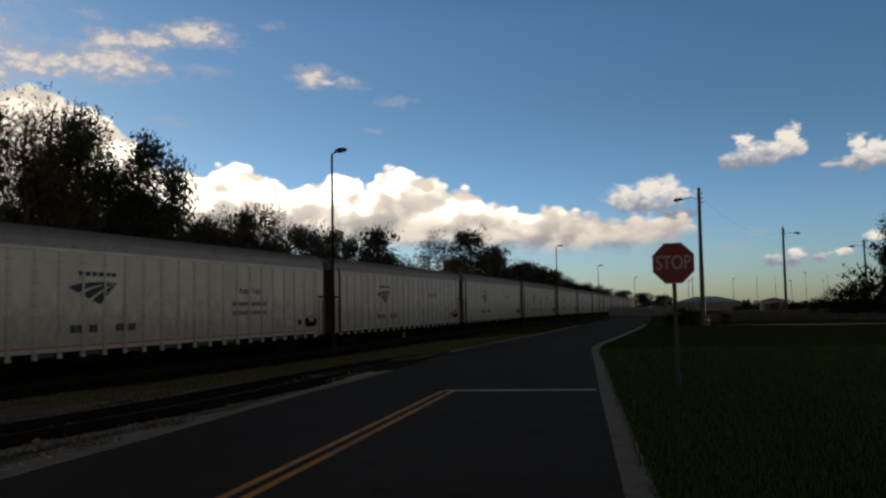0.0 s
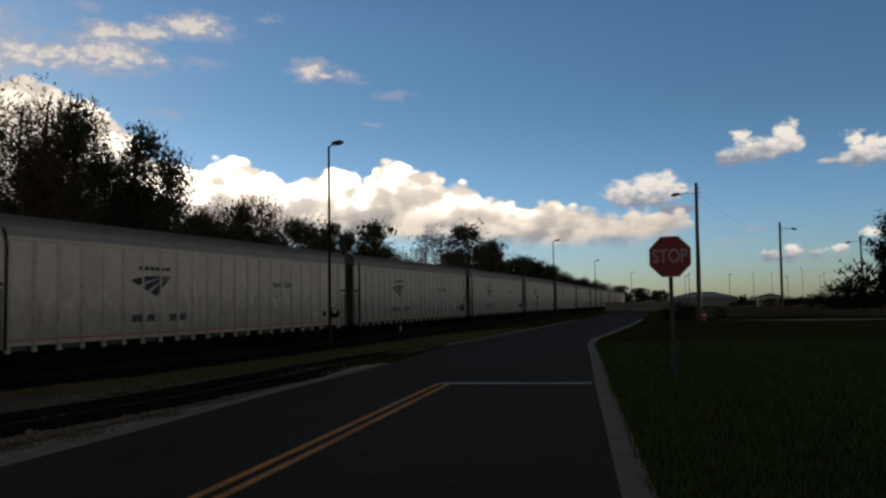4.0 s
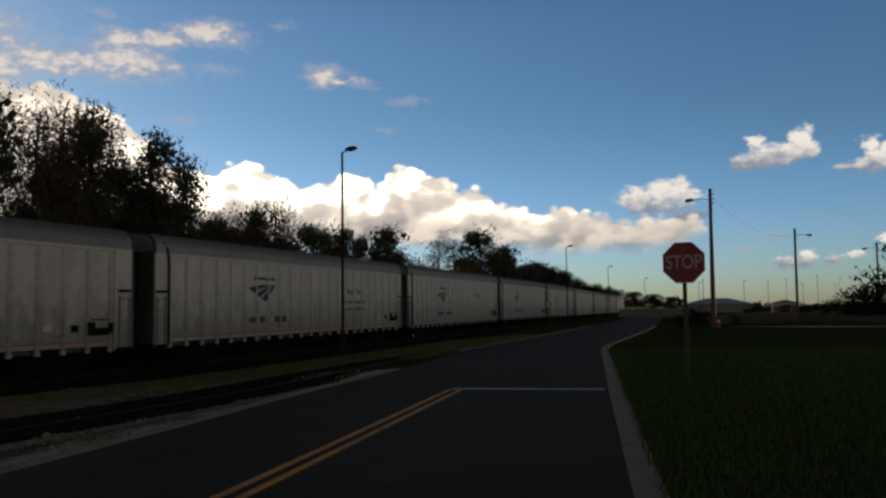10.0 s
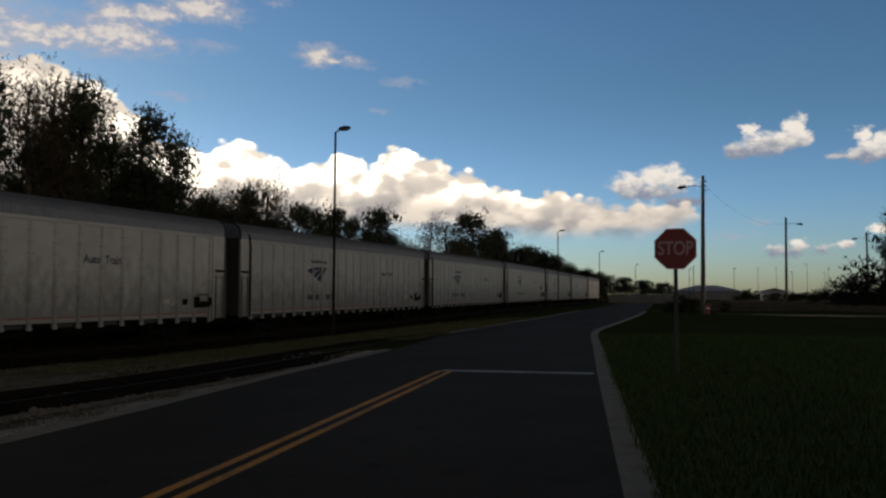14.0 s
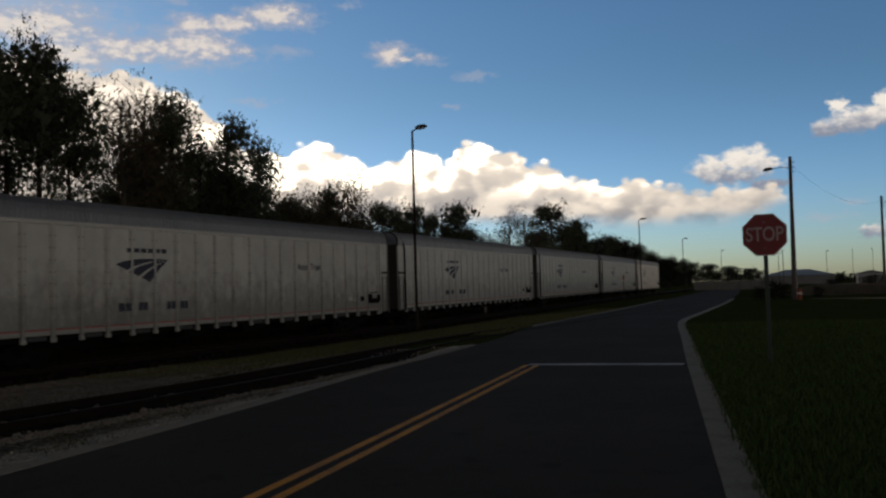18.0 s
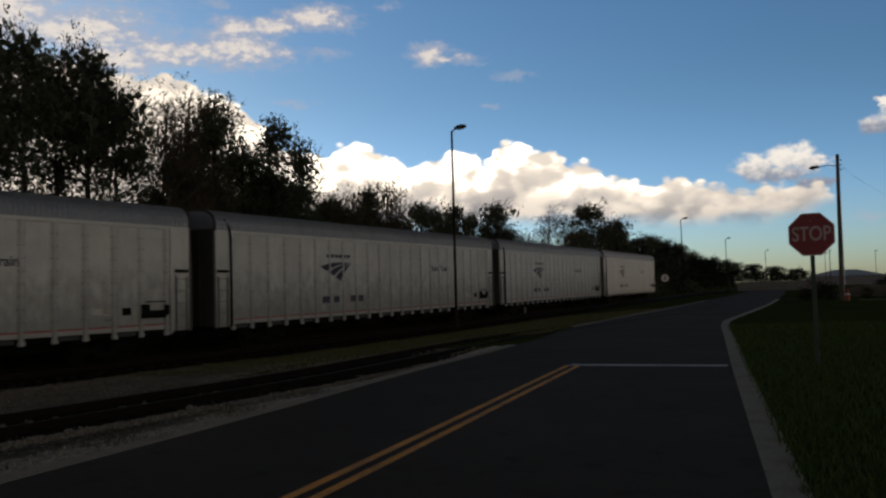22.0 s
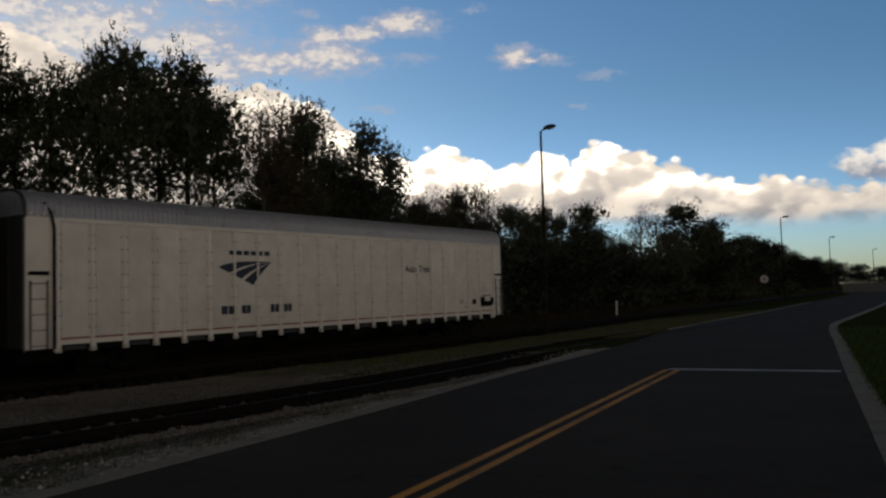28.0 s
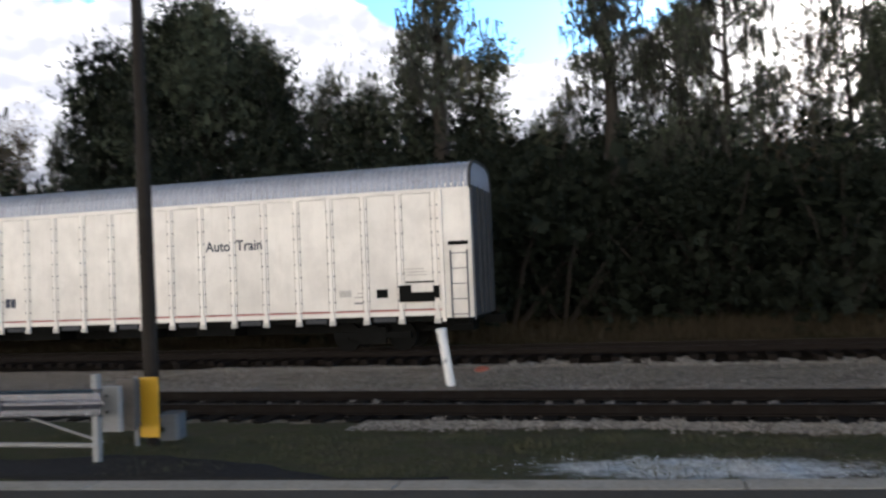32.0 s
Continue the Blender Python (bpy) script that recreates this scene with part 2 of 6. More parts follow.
    s = w.mix(1.0, s, w.mix(w.step(el, 19.5, 33.0), (1.0, 1.0, 1.0), (0.27, 0.145, 0.075)), "MULTIPLY")
    s = w.mix(1.0, s, w.mix(w.step(az, 80.0, 98.0), (1.0, 1.0, 1.0), (0.62, 0.66, 0.66)), "MULTIPLY")
    thin = w.mix(w.step(w.m("ADD", fw, w.m("MULTIPLY", w.m("SUBTRACT", fine, 0.5), 1.2)), 0.25, 1.1), (0.40, 0.40, 0.46), (0.80, 0.69, 0.58))
    s = w.mix(wisp, s, thin)
    for items, base, high in groups:
        f = w.m("ADD", w.m("MULTIPLY", field(items, 1.1), 1.1), w.m("MULTIPLY", ragged, 0.62))
        up = w.m("ADD", w.m("DIVIDE", w.m("SUBTRACT", el, base), high), w.m("MULTIPLY", w.m("SUBTRACT", fine, 0.5), 1.0))
        lone = w.mix(w.step(up, 0.1, 0.9), (0.25, 0.27, 0.33), (0.90, 0.81, 0.70))
        s = w.mix(w.m("MULTIPLY", w.step(f, -0.05, 0.6), 0.95), s, lone)
    s = w.mix(bank, s, cloud)
    # bright warm cumulus added round the unseen horizon to light the train's side
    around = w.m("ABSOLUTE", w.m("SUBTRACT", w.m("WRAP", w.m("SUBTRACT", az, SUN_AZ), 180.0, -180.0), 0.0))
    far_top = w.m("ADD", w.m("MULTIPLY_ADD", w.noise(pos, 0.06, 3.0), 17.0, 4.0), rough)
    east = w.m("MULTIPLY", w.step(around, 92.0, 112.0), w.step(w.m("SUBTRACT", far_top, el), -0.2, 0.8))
    s = w.mix(east, s, w.mix(lobes, (0.55, 0.48, 0.40), EAST_FILL))
    # thin warm cloud added out of view to warm the light on the ground
    warm_fill = w.m("MULTIPLY", w.m("MULTIPLY", w.step(around, 88.0, 125.0), w.step(el, 56.0, 30.0)), w.step(w.noise(pos, 0.05, 4.0), 0.3, 0.55))
    s = w.mix(w.m("MULTIPLY", warm_fill, w.m("SUBTRACT", 1.0, east)), s, (0.155, 0.125, 0.095))
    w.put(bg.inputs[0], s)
    bg.inputs[1].default_value = 1.0
    w.put(out.inputs[0], bg.outputs[0])


SKY_GAIN = (0.083, 0.1085, 0.139)
HAZE_GAIN = (0.116, 0.153, 0.248)
EAST_FILL = (1.34, 1.15, 0.91)
build_sky()

sun_data = bpy.data.lights.new("sun", "SUN")
sun_data.energy, sun_data.angle, sun_data.color = 0.5, radians(0.6), (1.0, 0.66, 0.40)
sun = new("sun", sun_data)
sun.matrix_basis = look((-60 * math.sin(radians(SUN_AZ)), 60 * math.cos(radians(SUN_AZ)), 60 * math.tan(radians(SUN_EL))), (0, 0, 0))


# ---- materials ----
def material(name, build):
    mat = bpy.data.materials.new(name)
    mat.use_nodes = True
    k = Nodes(mat.node_tree)
    out = k.add("ShaderNodeOutputMaterial")
    b = k.add("ShaderNodeBsdfPrincipled")
    k.put(out.inputs[0], b.outputs[0])
    co = k.add("ShaderNodeTexCoord").outputs["Object"]
    build(k, b, co)
    return mat


def bumped(k, b, h, strength, dist):
    n = k.add("ShaderNodeBump")
    n.inputs["Strength"].default_value, n.inputs["Distance"].default_value = strength, dist
    k.put(n.inputs["Height"], h)
    k.put(b.inputs["Normal"], n.outputs[0])


def plain(name, colour, rough=0.6, metal=0.0, vary=0.25, scale=3.0, bump=0.0, grime=(0.03, 0.028, 0.025), dirt=0.3, spec=0.4, car_tone=False):
    """Painted or raw surface with mottling and dirt at two scales."""
    def build(k, b, co):
        n1, n2 = k.noise(co, scale, 5.0), k.noise(co, scale * 9, 4.0)
        c = k.mix(k.m("MULTIPLY", k.step(n2, 0.35, 0.75), vary), colour, tuple(v * 0.55 for v in colour))
        c = k.mix(k.m("MULTIPLY", k.step(n1, 0.48, 0.75), dirt), c, grime)
        if car_tone:      # each piece is multiplied by its own object colour
            c = k.mix(1.0, c, k.add("ShaderNodeObjectInfo").outputs["Color"], "MULTIPLY")
        k.put(b.inputs["Base Color"], c)
        k.put(b.inputs["Roughness"], k.m("MULTIPLY_ADD", n2, 0.25, rough - 0.12))
        b.inputs["Metallic"].default_value = metal
        b.inputs["Specular IOR Level"].default_value = spec
        if bump:
            bumped(k, b, n2, 0.5, bump)
    return material(name, build)


def asphalt(k, b, co):
    n1, n2, n3 = k.noise(co, 0.25, 5.0), k.noise(co, 2.2, 5.0), k.noise(co, 55.0, 3.0)
    c = k.mix(k.step(n3, 0.3, 0.7), (0.048, 0.044, 0.039), (0.086, 0.079, 0.070))
    c = k.mix(k.m("MULTIPLY", k.step(n1, 0.4, 0.7), 0.5), c, (0.10, 0.092, 0.081))
    c = k.mix(k.m("MULTIPLY", k.step(n2, 0.55, 0.72), 0.45), c, (0.036, 0.033, 0.029))
    k.put(b.inputs["Base Color"], c)
    b.inputs["Roughness"].default_value = 0.95
    b.inputs["Specular IOR Level"].default_value = 0.03
    bumped(k, b, n3, 0.6, 0.006)


def worn_paint(colour):
    def build(k, b, co):
        n1, n2 = k.noise(co, 1.5, 5.0), k.noise(co, 40.0, 4.0, 0.7)
        wear = k.step(k.m("ADD", k.m("MULTIPLY", n1, 0.5), k.m("MULTIPLY", n2, 0.6)), 0.5, 0.72)
        k.put(b.inputs["Base Color"], k.mix(k.m("MULTIPLY", wear, 0.75), colour, (0.04, 0.038, 0.036)))
        b.inputs["Roughness"].default_value = 0.75
        bumped(k, b, n2, 0.4, 0.003)
    return build


def soil(k, b, co):
    """Grass and bare soil of the open ground."""
    n1, n2, n3 = k.noise(co, 0.12, 5.0), k.noise(co, 1.4, 6.0, 0.65), k.noise(co, 18.0, 4.0, 0.7)
    c = k.mix(k.step(n3, 0.3, 0.7), (0.026, 0.036, 0.011), (0.070, 0.086, 0.027))
    c = k.mix(k.m("MULTIPLY", k.step(n2, 0.45, 0.75), 0.6), c, (0.034, 0.034, 0.014))
    c = k.mix(k.m("MULTIPLY", k.step(n1, 0.5, 0.75), 0.35), c, (0.020, 0.028, 0.009))
    k.put(b.inputs["Base Color"], c)
    b.inputs["Roughness"].default_value = 0.95
    b.inputs["Specular IOR Level"].default_value = 0.0
    bumped(k, b, k.m("ADD", n2, k.m("MULTIPLY", n3, 0.5)), 0.8, 0.06)


def gravel(light, dark, earth, cover=0.85):
    def build(k, b, co):
        vo = k.add("ShaderNodeTexVoronoi")
        n1, n2, n3 = k.noise(co, 0.7, 5.0), k.noise(co, 5.0, 5.0), k.noise(co, 30.0, 4.0, 0.7)
        warp = k.add("ShaderNodeVectorMath")
        warp.operation = "ADD"
        k.put(warp.inputs[0], co)
        k.put(warp.inputs[1], k.xyz(k.m("MULTIPLY", n2, 0.22), k.m("MULTIPLY", n3, 0.09), 0.0))
        k.put(vo.inputs["Vector"], warp.outputs[0])
        vo.inputs["Scale"].default_value = 19.0
        sep = k.add("ShaderNodeSeparateColor")
        k.put(sep.inputs[0], vo.outputs["Color"])
        c = k.mix(sep.outputs[0], dark, light)
        c = k.mix(k.m("MULTIPLY", k.step(n3, 0.4, 0.7), 0.6), c, dark)
        c = k.mix(k.step(vo.outputs["Distance"], 0.3, 0.7), c, tuple(v * 0.6 for v in dark))
        c = k.mix(k.m("MULTIPLY", k.step(k.m("ADD", k.m("MULTIPLY", n1, 0.6), k.m("MULTIPLY", n2, 0.4)), 0.50, 0.66), cover), c, earth)
        k.put(b.inputs["Base Color"], c)
        b.inputs["Roughness"].default_value = 0.95
        b.inputs["Specular IOR Level"].default_value = 0.03
        bumped(k, b, k.m("SUBTRACT", n3, vo.outputs["Distance"]), 0.8, 0.025)
    return build


def trackside(k, b, co):
    """Siding verge: ballast spill, thin grass, limestone rubble and a patch of crushed stone that run into one another."""
    sep = k.add("ShaderNodeSeparateXYZ")
    k.put(sep.inputs[0], co)
    x, y, z = sep.outputs
    yp = k.m("MAXIMUM", y, 0.0)
    kerb_x = k.m("SUBTRACT", k.m("MULTIPLY_ADD", y, -0.10, -7.68), k.m("MULTIPLY", k.m("MULTIPLY", yp, yp), 0.0043))
    d = k.m("SUBTRACT", kerb_x, x)
    n1, n2, n3, n4 = k.noise(co, 0.55, 4.0), k.noise(co, 2.6, 5.0, 0.65), k.noise(co, 11.0, 5.0, 0.7), k.noise(co, 45.0, 4.0, 0.7)
    ragged = k.m("ADD", k.m("MULTIPLY", k.m("SUBTRACT", n1, 0.5), 1.1), k.m("ADD", k.m("MULTIPLY", k.m("SUBTRACT", n2, 0.5), 1.5), k.m("MULTIPLY", k.m("SUBTRACT", n3, 0.5), 0.9)))
    vo = k.add("ShaderNodeTexVoronoi")
    warp = k.add("ShaderNodeVectorMath")
    warp.operation = "ADD"
    k.put(warp.inputs[0], co)
    k.put(warp.inputs[1], k.xyz(k.m("MULTIPLY", n3, 0.2), k.m("MULTIPLY", n4, 0.08), 0.0))
    k.put(vo.inputs["Vector"], warp.outputs[0])
    vo.inputs["Scale"].default_value = 17.0
    col = k.add("ShaderNodeSeparateColor")
    k.put(col.inputs[0], vo.outputs["Color"])
    turf = k.mix(k.step(n4, 0.3, 0.7), (0.034, 0.038, 0.018), (0.105, 0.102, 0.055))
    turf = k.mix(k.m("MULTIPLY", k.step(n2, 0.42, 0.66), 0.75), turf, (0.082, 0.070, 0.050))
    stone = k.mix(col.outputs[0], (0.17, 0.155, 0.135), (0.60, 0.555, 0.49))
    stone = k.mix(k.m("MULTIPLY", k.step(n4, 0.42, 0.7), 0.6), stone, (0.15, 0.135, 0.115))
    stone = k.mix(k.step(vo.outputs["Distance"], 0.3, 0.7), stone, (0.085, 0.075, 0.06))
    lime = k.mix(col.outputs[0], (0.30, 0.265, 0.22), (0.78, 0.71, 0.61))
    lime = k.mix(k.m("MULTIPLY", k.step(n4, 0.45, 0.7), 0.5), lime, (0.22, 0.195, 0.16))
    stone = k.mix(k.m("MULTIPLY", k.step(y, 1.0, 7.0), k.step(k.m("MULTIPLY_ADD", ragged, 0.6, d), 2.2, 0.9)), stone, lime)
    by_ties = k.m("MULTIPLY", k.step(k.m("MULTIPLY_ADD", ragged, 0.34, x), -11.65, -12.05), k.step(k.m("MULTIPLY_ADD", ragged, 1.2, y), -5.0, -2.2, 0.3, 1.0))
    by_kerb = k.m("MULTIPLY", k.step(y, -2.2, 3.0), k.step(k.m("MULTIPLY_ADD", ragged, 0.9, d), 2.6, 0.7))
    loose = k.m("MULTIPLY", k.step(y, -3.0, 6.0), 0.62)
    cover = k.m("MAXIMUM", by_ties, k.m("MAXIMUM", k.m("MULTIPLY", by_kerb, 1.15), loose))
    c = k.mix(k.step(k.m("ADD", cover, k.m("MULTIPLY", ragged, 0.55)), 0.38, 0.78), turf, stone)
    pale = k.mix(col.outputs[0], (0.36, 0.385, 0.40), (0.66, 0.71, 0.74))
    pale = k.mix(k.m("MULTIPLY", k.step(n3, 0.48, 0.66), 0.6), pale, (0.20, 0.20, 0.19))
    dx, dy = k.m("DIVIDE", k.m("SUBTRACT", d, 1.02), 0.72), k.m("DIVIDE", k.m("ADD", y, 0.3), 1.5)
    blot = k.m("SUBTRACT", 1.0, k.m("SQRT", k.m("ADD", k.m("MULTIPLY", dx, dx), k.m("MULTIPLY", dy, dy))))
    c = k.mix(k.step(k.m("MULTIPLY_ADD", ragged, 0.75, blot), -0.08, 0.5), c, pale)
    k.put(b.inputs["Base Color"], c)
    b.inputs["Roughness"].default_value = 0.95
    b.inputs["Specular IOR Level"].default_value = 0.03
    bumped(k, b, k.m("SUBTRACT", k.m("ADD", n4, n3), vo.outputs["Distance"]), 0.9, 0.035)


def straw(k, b, co):
    """Bleached dry grass of the open field."""
    n1, n2, n3 = k.noise(co, 0.05, 4.0), k.noise(co, 0.6, 5.0, 0.65), k.noise(co, 9.0, 4.0, 0.7)
    c = k.mix(k.step(n3, 0.3, 0.7), (0.13, 0.11, 0.085), (0.26, 0.225, 0.175))
    c = k.mix(k.m("MULTIPLY", k.step(n2, 0.42, 0.68), 0.6), c, (0.075, 0.072, 0.048))
    c = k.mix(k.m("MULTIPLY", k.step(n1, 0.45, 0.65), 0.6), c, (0.17, 0.165, 0.16))
    k.put(b.inputs["Base Color"], c)
    b.inputs["Roughness"].default_value = 0.95
    b.inputs["Specular IOR Level"].default_value = 0.0
    bumped(k, b, n2, 0.5, 0.05)


def dry_field(k, b, co):
    """Rank dry grass, brown with dull green tufts."""
    n1, n2, n3 = k.noise(co, 0.35, 5.0), k.noise(co, 2.2, 5.0, 0.65), k.noise(co, 16.0, 4.0, 0.7)
    c = k.mix(k.step(n3, 0.3, 0.7), (0.034, 0.028, 0.017), (0.090, 0.072, 0.044))
    c = k.mix(k.m("MULTIPLY", k.step(n1, 0.42, 0.65), 0.7), c, (0.030, 0.034, 0.016))
    c = k.mix(k.m("MULTIPLY", k.step(n2, 0.5, 0.72), 0.5), c, (0.020, 0.017, 0.012))
    k.put(b.inputs["Base Color"], c)
    b.inputs["Roughness"].default_value = 0.95
    b.inputs["Specular IOR Level"].default_value = 0.0
    bumped(k, b, k.m("ADD", n2, n3), 0.8, 0.06)


def leafage(a, c2, trans=0.25):
    def build(k, b, co):
        g = k.add("ShaderNodeNewGeometry")
        inf = k.add("ShaderNodeObjectInfo")
        c = k.mix(g.outputs["Random Per Island"], a, c2)
        c = k.mix(k.m("MULTIPLY", inf.outputs["Random"], 0.5), c, tuple(v * 0.6 for v in a))
        k.put(b.inputs["Base Color"], c)
        b.inputs["Roughness"].default_value = 0.85
        b.inputs["Specular IOR Level"].default_value = 0.06
        tr = k.add("ShaderNodeBsdfTranslucent")
        k.put(tr.inputs[0], c)
        mx = k.add("ShaderNodeMixShader")
        mx.inputs[0].default_value = trans
        k.put(mx.inputs[1], b.outputs[0])
        k.put(mx.inputs[2], tr.outputs[0])
        out = next(n for n in k.t.nodes if n.type == "OUTPUT_MATERIAL")
        k.put(out.inputs[0], mx.outputs[0])
    return build


def car_paint(clean, dirty, grime):
    """Off-white painted sheet steel, streaked with rust and road grime."""
    def build(k, b, co):
        inf = k.add("ShaderNodeObjectInfo")
        sep = k.add("ShaderNodeSeparateXYZ")
        k.put(sep.inputs[0], co)
        x, y, z = sep.outputs
        ran = k.m("MULTIPLY", inf.outputs["Random"], 40.0)
        n1 = k.noise(k.xyz(x, k.m("ADD", y, ran), z), 0.9, 5.0)
        streak = k.noise(k.xyz(k.m("MULTIPLY", y, 3.2), k.m("MULTIPLY", z, 0.30), ran), 1.4, 5.0, 0.6)
        splash = k.noise(k.xyz(k.m("MULTIPLY", y, 2.0), k.m("MULTIPLY", z, 1.1), ran), 1.5, 5.0, 0.65)
        fine = k.noise(k.xyz(y, z, ran), 26.0, 4.0)
        c = k.mix(k.step(n1, 0.35, 0.7), clean, dirty)
        c = k.mix(k.m("MULTIPLY", k.step(streak, 0.5, 0.8), 0.16 * grime), c, (0.30, 0.255, 0.21))
        car_tone = k.add("ShaderNodeSeparateColor")
        k.put(car_tone.inputs[0], inf.outputs["Color"])
        darkening = k.m("SUBTRACT", 1.0, car_tone.outputs[0])
        mud = k.step(k.m("SUBTRACT", k.m("MULTIPLY_ADD", splash, 3.4, 1.3), z), -0.8, 1.8)
        c = k.mix(k.m("MULTIPLY", mud, k.m("MULTIPLY_ADD", darkening, 1.7 * grime, 0.22 * grime), None, True), c, (0.16, 0.155, 0.14))
        c = k.mix(k.m("MULTIPLY", k.step(fine, 0.52, 0.8), 0.3 * grime), c, (0.36, 0.32, 0.28))
        c = k.mix(k.m("MULTIPLY", inf.outputs["Random"], 0.30 * grime), c, (0.40, 0.385, 0.36))
        c = k.mix(1.0, c, inf.outputs["Color"], "MULTIPLY")      # each car has its own darkening factor
        k.put(b.inputs["Base Color"], c)
        b.inputs["Roughness"].default_value = 0.5
        b.inputs["Specular IOR Level"].default_value = 0.4
        bumped(k, b, k.m("ADD", n1, k.m("MULTIPLY", fine, 0.3)), 0.25, 0.02)
    return build


ASPHALT = material("asphalt", asphalt)
YELLOW = material("yellow_road_paint", worn_paint((0.85, 0.36, 0.018)))
WHITE_LINE = material("white_road_paint", worn_paint((0.55, 0.55, 0.53)))
CONCRETE = plain("kerb_concrete", (0.34, 0.31, 0.265), 0.95, vary=0.5, scale=2.0, bump=0.004, grime=(0.12, 0.108, 0.09), dirt=0.55, spec=0.05)
BLOCK = plain("block_concrete", (0.10, 0.105, 0.11), 0.95, vary=0.4, scale=6.0, spec=0.05)
SOIL = material("grass_soil", soil)
TRACKSIDE = material("siding_verge", trackside)
DRY_FIELD = material("dry_field", dry_field)
STRAW = material("straw_field", straw)
FIELD_BLADE = material("straw_blades", leafage((0.07, 0.06, 0.045), (0.20, 0.17, 0.13), 0.3))
DRY_BLADE = material("dry_blades", leafage((0.022, 0.018, 0.011), (0.075, 0.059, 0.036), 0.2))
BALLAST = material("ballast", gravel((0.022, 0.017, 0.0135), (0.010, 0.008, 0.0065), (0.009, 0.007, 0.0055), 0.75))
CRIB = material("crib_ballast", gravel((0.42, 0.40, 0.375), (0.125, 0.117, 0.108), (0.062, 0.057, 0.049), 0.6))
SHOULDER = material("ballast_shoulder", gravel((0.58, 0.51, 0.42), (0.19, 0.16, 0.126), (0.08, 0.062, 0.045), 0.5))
STONE = material("pale_stone", leafage((0.10, 0.090, 0.078), (0.36, 0.33, 0.29), 0.0))
LIMESTONE = material("limestone_lumps", leafage((0.24, 0.215, 0.175), (0.70, 0.64, 0.55), 0.0))
CRUSHED_STONE = material("crushed_stone_lumps", leafage((0.22, 0.23, 0.235), (0.66, 0.70, 0.73), 0.0))
TIE = plain("creosoted_wood", (0.013, 0.0105, 0.009), 0.95, vary=0.5, scale=4.0, bump=0.01, grime=(0.026, 0.022, 0.018), dirt=0.3, spec=0.04)
RAIL_RUST = plain("rusty_rail", (0.010, 0.0075, 0.006), 0.9, spec=0.1, scale=5.0)
RAIL_TOP = plain("worn_rail_head", (0.085, 0.075, 0.068), 0.6, metal=0.2, scale=1.4, dirt=0.9, grime=(0.012, 0.010, 0.009))
# post paint set lighter than panel paint for the light the posts catch
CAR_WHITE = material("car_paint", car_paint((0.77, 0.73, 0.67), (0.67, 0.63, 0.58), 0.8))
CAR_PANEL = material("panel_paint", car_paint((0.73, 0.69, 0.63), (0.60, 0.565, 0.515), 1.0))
CAR_ROOF = plain("galvanised_roof", (0.34, 0.355, 0.40), 0.5, metal=0.35, vary=0.4, scale=1.5, dirt=0.35, grime=(0.14, 0.135, 0.14), car_tone=True)
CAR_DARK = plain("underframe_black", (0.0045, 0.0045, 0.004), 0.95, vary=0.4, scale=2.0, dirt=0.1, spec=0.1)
CAR_BRACKET = plain("dull_grey_steel", (0.035, 0.038, 0.043), 0.8, vary=0.5, scale=2.0, dirt=0.5)
CAR_END = plain("dark_end_door", (0.03, 0.03, 0.031), 0.7, vary=0.4, scale=1.2)
CAR_RED = plain("red_stripe", (0.32, 0.07, 0.06), 0.6, vary=0.5)
CAR_BLUE = plain("dark_blue_marking", (0.014, 0.020, 0.042), 0.6, vary=0.3, dirt=0.1)
CAR_FOOT = plain("grimy_post_foot", (0.42, 0.40, 0.37), 0.7, vary=0.4, scale=6.0, dirt=0.6, grime=(0.12, 0.11, 0.10), car_tone=True)
CAR_TAN = plain("faint_stencil", (0.40, 0.38, 0.35), 0.7, vary=0.6)
CAR_GREY = plain("faded_marking", (0.13, 0.13, 0.14), 0.7, vary=0.5)
POLE_DARK = plain("dark_bronze_pole", (0.016, 0.0125, 0.010), 0.8, vary=0.3, spec=0.15)
STRIP = material("gravel_strip", gravel((0.54, 0.485, 0.42), (0.16, 0.14, 0.116), (0.075, 0.063, 0.046), 0.72))
DIRT = plain("packed_dirt", (0.022, 0.020, 0.019), 0.95, vary=0.6, scale=1.5, bump=0.02, spec=0.1)
LAMP_GREY = plain("lamp_housing", (0.042, 0.046, 0.058), 0.5, vary=0.3)
LAMP_GLASS = plain("lamp_glass", (0.35, 0.36, 0.38), 0.25, vary=0.1, dirt=0.2)
WOOD_POLE = plain("weathered_wood_pole", (0.085, 0.075, 0.066), 0.9, vary=0.5, scale=3.0, bump=0.01)
SIGN_RED = plain("sign_red", (0.20, 0.022, 0.026), 0.5, vary=0.15, scale=2.0, dirt=0.25, grime=(0.08, 0.02, 0.02))
SIGN_INK = plain("sign_letters", (0.36, 0.29, 0.29), 0.5, vary=0.15, dirt=0.3, grime=(0.18, 0.12, 0.12))
SIGN_WHITE = plain("sign_white", (0.50, 0.46, 0.45), 0.5, vary=0.15, dirt=0.2, grime=(0.2, 0.17, 0.17))
GALV = plain("galvanised_steel", (0.32, 0.33, 0.37), 0.22, metal=0.95, vary=0.2, scale=2.0, dirt=0.12, grime=(0.2, 0.19, 0.18))
GREY_STEEL = plain("grey_painted_steel", (0.19, 0.19, 0.185), 0.6, vary=0.35, scale=4.0, dirt=0.4, grime=(0.12, 0.11, 0.10))
GREEN_POST = plain("green_steel_post", (0.032, 0.050, 0.040), 0.6, vary=0.4)
WHITE_POST = plain("white_post_paint", (0.60, 0.59, 0.57), 0.6, vary=0.2, scale=3.0, dirt=0.35, grime=(0.3, 0.27, 0.24))
